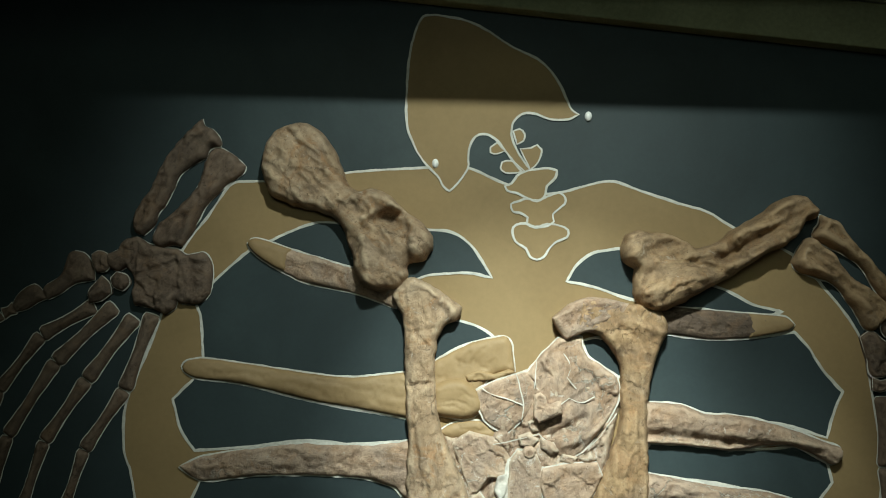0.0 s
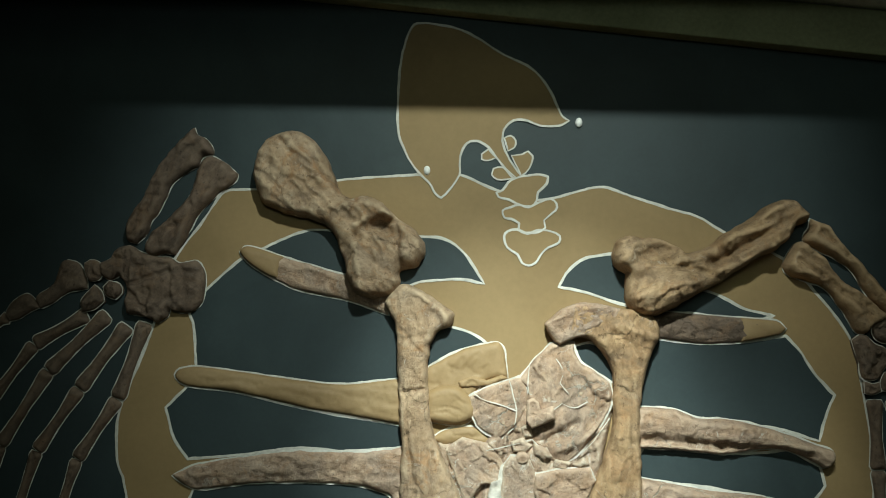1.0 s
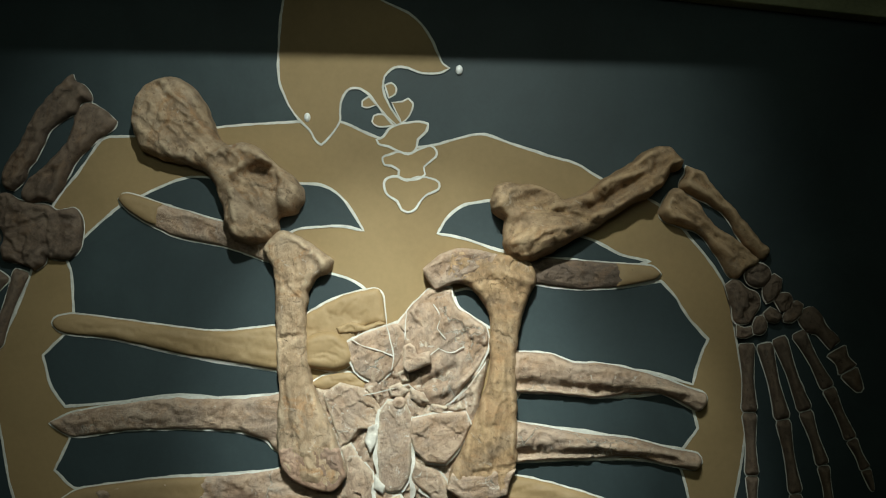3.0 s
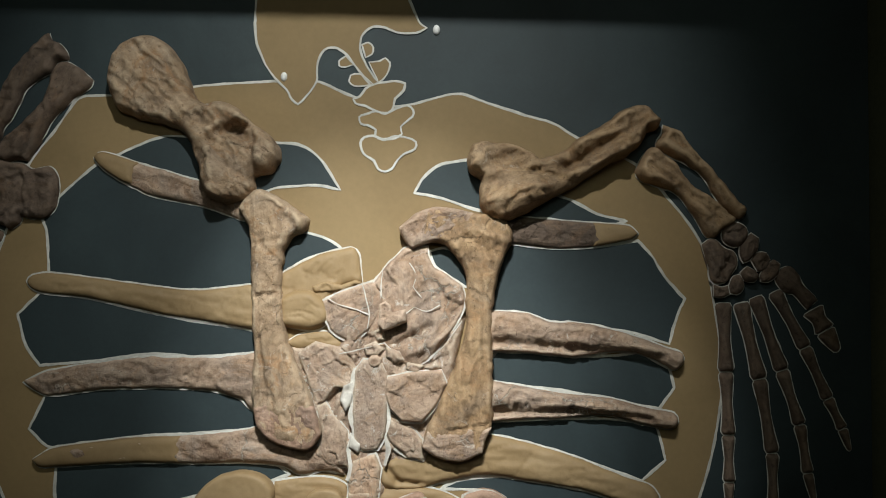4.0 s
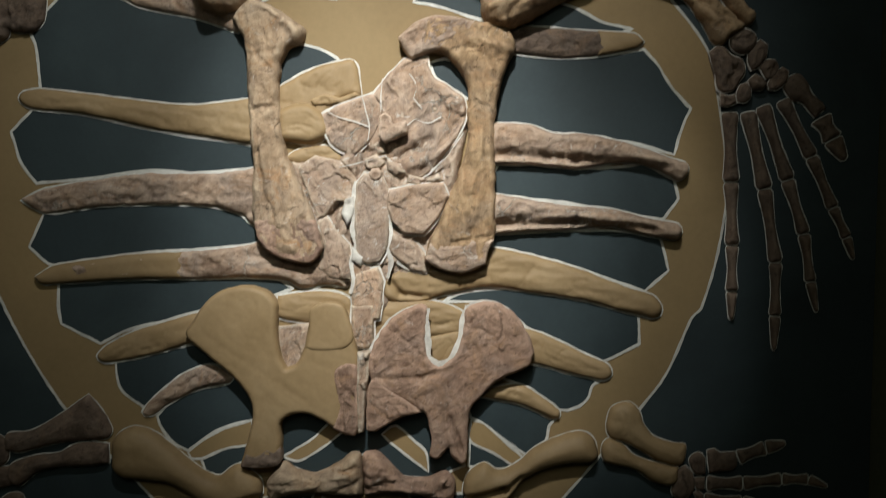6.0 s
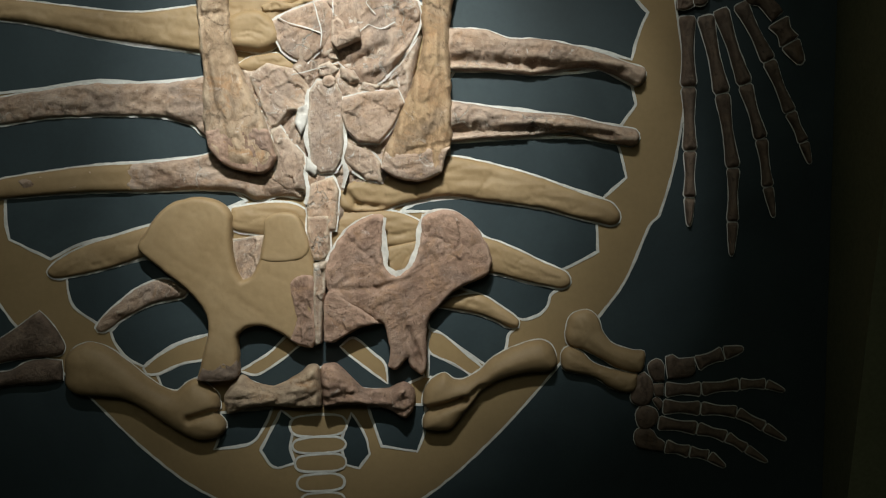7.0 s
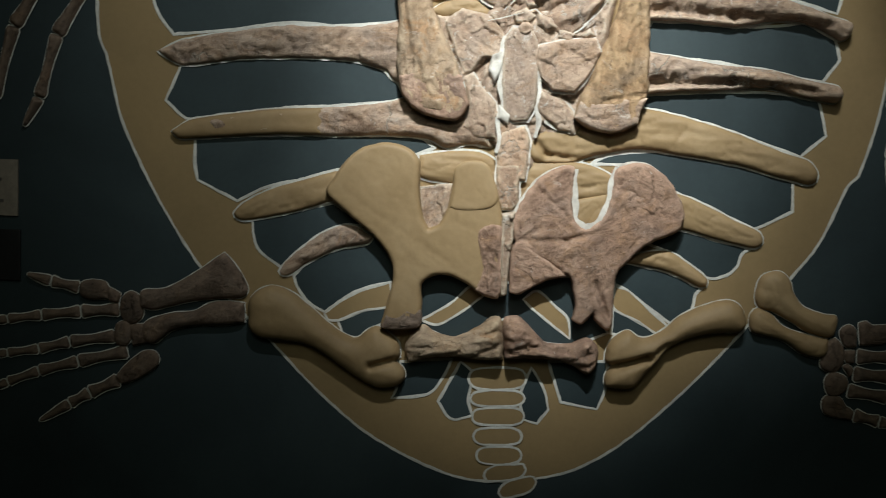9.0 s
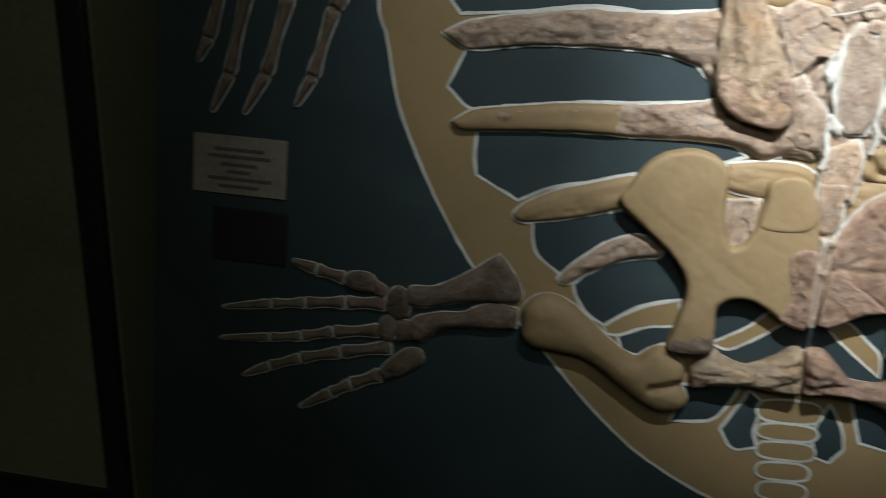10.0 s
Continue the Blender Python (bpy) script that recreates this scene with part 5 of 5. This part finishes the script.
# ---- pelvis ----
hip = tagged(relief("hip_bone", [(-0.205, 0.88), (-0.188, 0.913), (-0.163, 0.952), (-0.126, 0.983), (-0.069, 0.998), (-0.023, 0.987), (0.006, 0.958), (0.008, 0.888),
    (0.018, 0.831), (0.032, 0.806), (0.053, 0.816), (0.071, 0.852), (0.082, 0.904), (0.087, 0.945), (0.118, 0.962), (0.157, 0.958),
    (0.177, 0.92), (0.192, 0.87), (0.201, 0.819), (0.201, 0.754), (0.204, 0.677), (0.195, 0.651), (0.162, 0.656), (0.116, 0.686),
    (0.077, 0.7), (0.038, 0.694), (0.02, 0.676), (0.021, 0.624), (0.01, 0.578), (-0.048, 0.573), (-0.072, 0.577), (-0.057, 0.64),
    (-0.046, 0.693), (-0.053, 0.731), (-0.08, 0.769), (-0.12, 0.806), (-0.16, 0.837)], 0.044, M_OCHRE, edge=0.011, lift=0.74, rough=0.05, grain=0.4, grooves=0.0), "smooth ochre plaster hip plate with notched top", "hip bone", "hip bones")
relief("fossil_strip", [(0.144, 0.804), (0.175, 0.823), (0.199, 0.816), (0.201, 0.755), (0.204, 0.678), (0.195, 0.651), (0.171, 0.656), (0.142, 0.669),
    (0.156, 0.714), (0.149, 0.759)], 0.049, M_PELVIS, hip, edge=0.010, lift=0.8, rough=0.10, facets=0.004, label="rough red brown fossil inner strip")
# shade in the broken end's hollow, put in as a dark raised patch
relief("hollow_end", [(-0.058, 0.606), (-0.035, 0.600), (-0.010, 0.616), (0.006, 0.609), (0.02, 0.622), (0.019, 0.581), (-0.035, 0.572), (-0.070, 0.575)], 0.046, M_DARK, hip, edge=0.010, lift=0.95, rough=0.2, label="broken end with its hollow's shade painted dark brown")
relief("knob", [(0.086, 0.904), (0.087, 0.945), (0.118, 0.962), (0.157, 0.957), (0.177, 0.92), (0.188, 0.882), (0.173, 0.859), (0.133, 0.85),
    (0.091, 0.851), (0.078, 0.855)], 0.0475, M_OCHRE, hip, edge=0.010, lift=0.93, rough=0.04, grain=0.4, grooves=0.0)
hip = tagged(relief("hip_bone", [(0.22, 0.819), (0.235, 0.865), (0.261, 0.91), (0.297, 0.944), (0.335, 0.958), (0.358, 0.952), (0.356, 0.901), (0.36, 0.844),
    (0.386, 0.821), (0.411, 0.833), (0.434, 0.866), (0.444, 0.93), (0.449, 0.958), (0.486, 0.97), (0.524, 0.967), (0.564, 0.941),
    (0.591, 0.904), (0.609, 0.853), (0.601, 0.828), (0.571, 0.807), (0.521, 0.78), (0.485, 0.746), (0.461, 0.713), (0.457, 0.661),
    (0.456, 0.61), (0.448, 0.586), (0.421, 0.608), (0.414, 0.627), (0.39, 0.6), (0.366, 0.606), (0.375, 0.639), (0.362, 0.696),
    (0.353, 0.711), (0.296, 0.694), (0.246, 0.663), (0.22, 0.665), (0.22, 0.729), (0.231, 0.775)], 0.046, M_PELVIS, edge=0.010, lift=0.78, rough=0.08, grooves=0.002, facets=0.001,
    ridges=[([(0.221, 0.788), (0.342, 0.789)], 0.006, -0.006), ([(0.342, 0.789), (0.417, 0.812)], 0.006, -0.006), ([(0.246, 0.935), (0.352, 0.838)], 0.003, -0.005), ([(0.387, 0.915), (0.577, 0.903)], 0.004, -0.005), ([(0.241, 0.769), (0.352, 0.712)], 0.0035, -0.010), ([(0.416, 0.699), (0.442, 0.623)], 0.006, -0.012)]), "cracked red brown fossil hip plate with notched top", "hip bone", "hip bones")
relief("fragment", [(0.225, 0.774), (0.24, 0.785), (0.28, 0.76), (0.326, 0.728), (0.35, 0.709), (0.295, 0.694), (0.245, 0.664), (0.22, 0.665),
    (0.22, 0.73)], 0.049, M_PELVIS, hip, edge=0.008, lift=0.85, rough=0.08, facets=0.002)
relief("lobe", [(0.444, 0.917), (0.451, 0.955), (0.486, 0.967), (0.523, 0.964), (0.563, 0.938), (0.59, 0.901), (0.606, 0.854), (0.597, 0.83),
    (0.555, 0.839), (0.503, 0.869), (0.458, 0.88)], 0.048, M_PELVIS, hip, edge=0.012, lift=0.85, rough=0.08, facets=0.002)
# lit upper edges of both lobes, drawn on as pale lines
line("plaster_rim", [(0.221, 0.82), (0.234, 0.865), (0.26, 0.909), (0.297, 0.941), (0.337, 0.955)], 0.036, 0.010, hip, False, M_PLASTER, "white plaster line drawn for the lit upper edge")
line("plaster_rim", [(0.451, 0.959), (0.485, 0.968), (0.523, 0.964), (0.563, 0.938)], 0.036, 0.010, hip, False, M_PLASTER, "white plaster line drawn for the lit upper edge")
line("plaster_rim", [(0.355, 0.952), (0.36, 0.844), (0.385, 0.821), (0.41, 0.832), (0.435, 0.866), (0.444, 0.93), (0.451, 0.961)], 0.041, 0.017, hip, False, M_PLASTER, "white plaster rim of the notch")
tagged(relief("pubic_bone", [(-0.014, 0.525), (-0.008, 0.545), (0.023, 0.581), (0.049, 0.567), (0.095, 0.555), (0.146, 0.577), (0.184, 0.605), (0.207, 0.602),
    (0.214, 0.508), (0.162, 0.506), (0.11, 0.51), (0.071, 0.509), (0.026, 0.5), (-0.006, 0.492)], 0.046, M_LIMB, edge=0.025, lift=0.4, rough=0.25, streak=0.004), "tan fossil pubic bone below the hip plates", "hip bone", "hip bones")
tagged(relief("pubic_bone", [(0.213, 0.602), (0.241, 0.611), (0.261, 0.599), (0.288, 0.57), (0.315, 0.549), (0.366, 0.551), (0.404, 0.566), (0.428, 0.55),
    (0.432, 0.518), (0.421, 0.491), (0.408, 0.48), (0.369, 0.502), (0.317, 0.513), (0.265, 0.513), (0.217, 0.508)], 0.046, M_PELVIS, edge=0.025, lift=0.4, rough=0.3, streak=0.004, facets=0.004), "rough rust brown fossil pubic bone", "hip bone", "hip bones")

# ---- label card ----
card = box("label_card", (-1.150, -0.006, 0.797), (-0.932, -0.001, 0.928), M_CARD, "", "small cream label card with unreadable lines", "label", m=PANEL)
for v, a, b in ((0.898, -1.10, -0.985), (0.882, -1.115, -0.97), (0.864, -1.085, -1.0), (0.848, -1.07, -1.015), (0.832, -1.115, -0.965), (0.815, -1.09, -0.995)):
    box("text_line", (a, -0.0075, v - 0.004), (b, -0.006, v + 0.003), M_INK, "", parent=card)

plaque = box("blank_plaque", (-1.10, -0.008, 0.645), (-0.925, -0.001, 0.765), M_BLACK, "", "blank black plaque under the label card", "label", m=PANEL, bevel=0.002)

# ---- header board above the panel, set a little askew, and its pale upper edge ----
TILTED = PANEL @ pose(-0.045, 0, 2.343, 0, 5.2, 0)
header = box("header_board", (-1.1, -0.05, 0.0), (1.44, -0.002, 0.11), M_HEADER, "structure", "olive board across the top of the panel", "trim", m=TILTED, bevel=0.004)
box("header_cap", (-1.1, -0.10, 0.112), (1.44, -0.002, 0.30), M_GLINT_CAP, "structure", "pale board above the olive header", "trim", m=TILTED, bevel=0.003)


def glint(u, v, r, label):
    """A small glossy white dome that stands in for a lamp's reflection."""
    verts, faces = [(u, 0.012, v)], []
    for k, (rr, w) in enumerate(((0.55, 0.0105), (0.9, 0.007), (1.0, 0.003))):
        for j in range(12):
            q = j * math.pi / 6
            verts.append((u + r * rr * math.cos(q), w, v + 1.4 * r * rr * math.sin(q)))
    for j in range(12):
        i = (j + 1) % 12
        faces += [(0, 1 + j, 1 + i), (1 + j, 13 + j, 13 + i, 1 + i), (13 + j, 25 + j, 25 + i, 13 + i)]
    tagged(part("wall_pin", verts, faces, M_GLINT_CAP), label, "pin", "white pins")


# two lamp reflections in the case glass, put in as white domes
glint(-0.015, 1.946, 0.0085, "tiny white dome standing for a lamp reflection on the skull silhouette")
glint(0.355, 2.073, 0.009, "tiny white dome standing for a lamp reflection beside the beak")


def lamp_can(at, to):
    """An unseen black can added behind the lamp, on a stem from the ceiling."""
    lamp = tagged(new("lamp_can"), "small black lamp can on a ceiling stem, added out of view", "lamp", "track spotlights")
    lamp.matrix_world = look(at, to)
    for name, rings in (("can", ((0.055, -0.02), (0.055, 0.10), (0.045, 0.125), (0.0, 0.125), (0.045, 0.11), (0.048, -0.02))), ("collar", ((0.060, 0.0), (0.060, 0.02), (0.056, 0.02), (0.056, 0.0)))):
        bm = bmesh.new()
        loops = [[bm.verts.new((max(r, 0.002) * math.cos(k * math.pi / 12), max(r, 0.002) * math.sin(k * math.pi / 12), z)) for k in range(24)] for r, z in rings]
        for p, q in zip(loops, loops[1:] + loops[:1]):
            for k in range(24):
                bm.faces.new((p[k], p[(k + 1) % 24], q[(k + 1) % 24], q[k]))
        me = bpy.data.meshes.new(name)
        bm.to_mesh(me)
        bm.free()
        me.materials.append(M_BLACK)
        ob = new(name, me)
        ob.parent = lamp
    base = look(at, to) @ Vector((0, 0, 0.127))
    stem = box("stem", (base.x - 0.008, base.y - 0.008, base.z), (base.x + 0.008, base.y + 0.008, 3.598), M_BLACK, "")
    stem.parent, stem.matrix_parent_inverse = lamp, lamp.matrix_world.inverted()


# unseen cans for every lamp, the added fill spot too
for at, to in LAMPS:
    lamp_can(at, to)
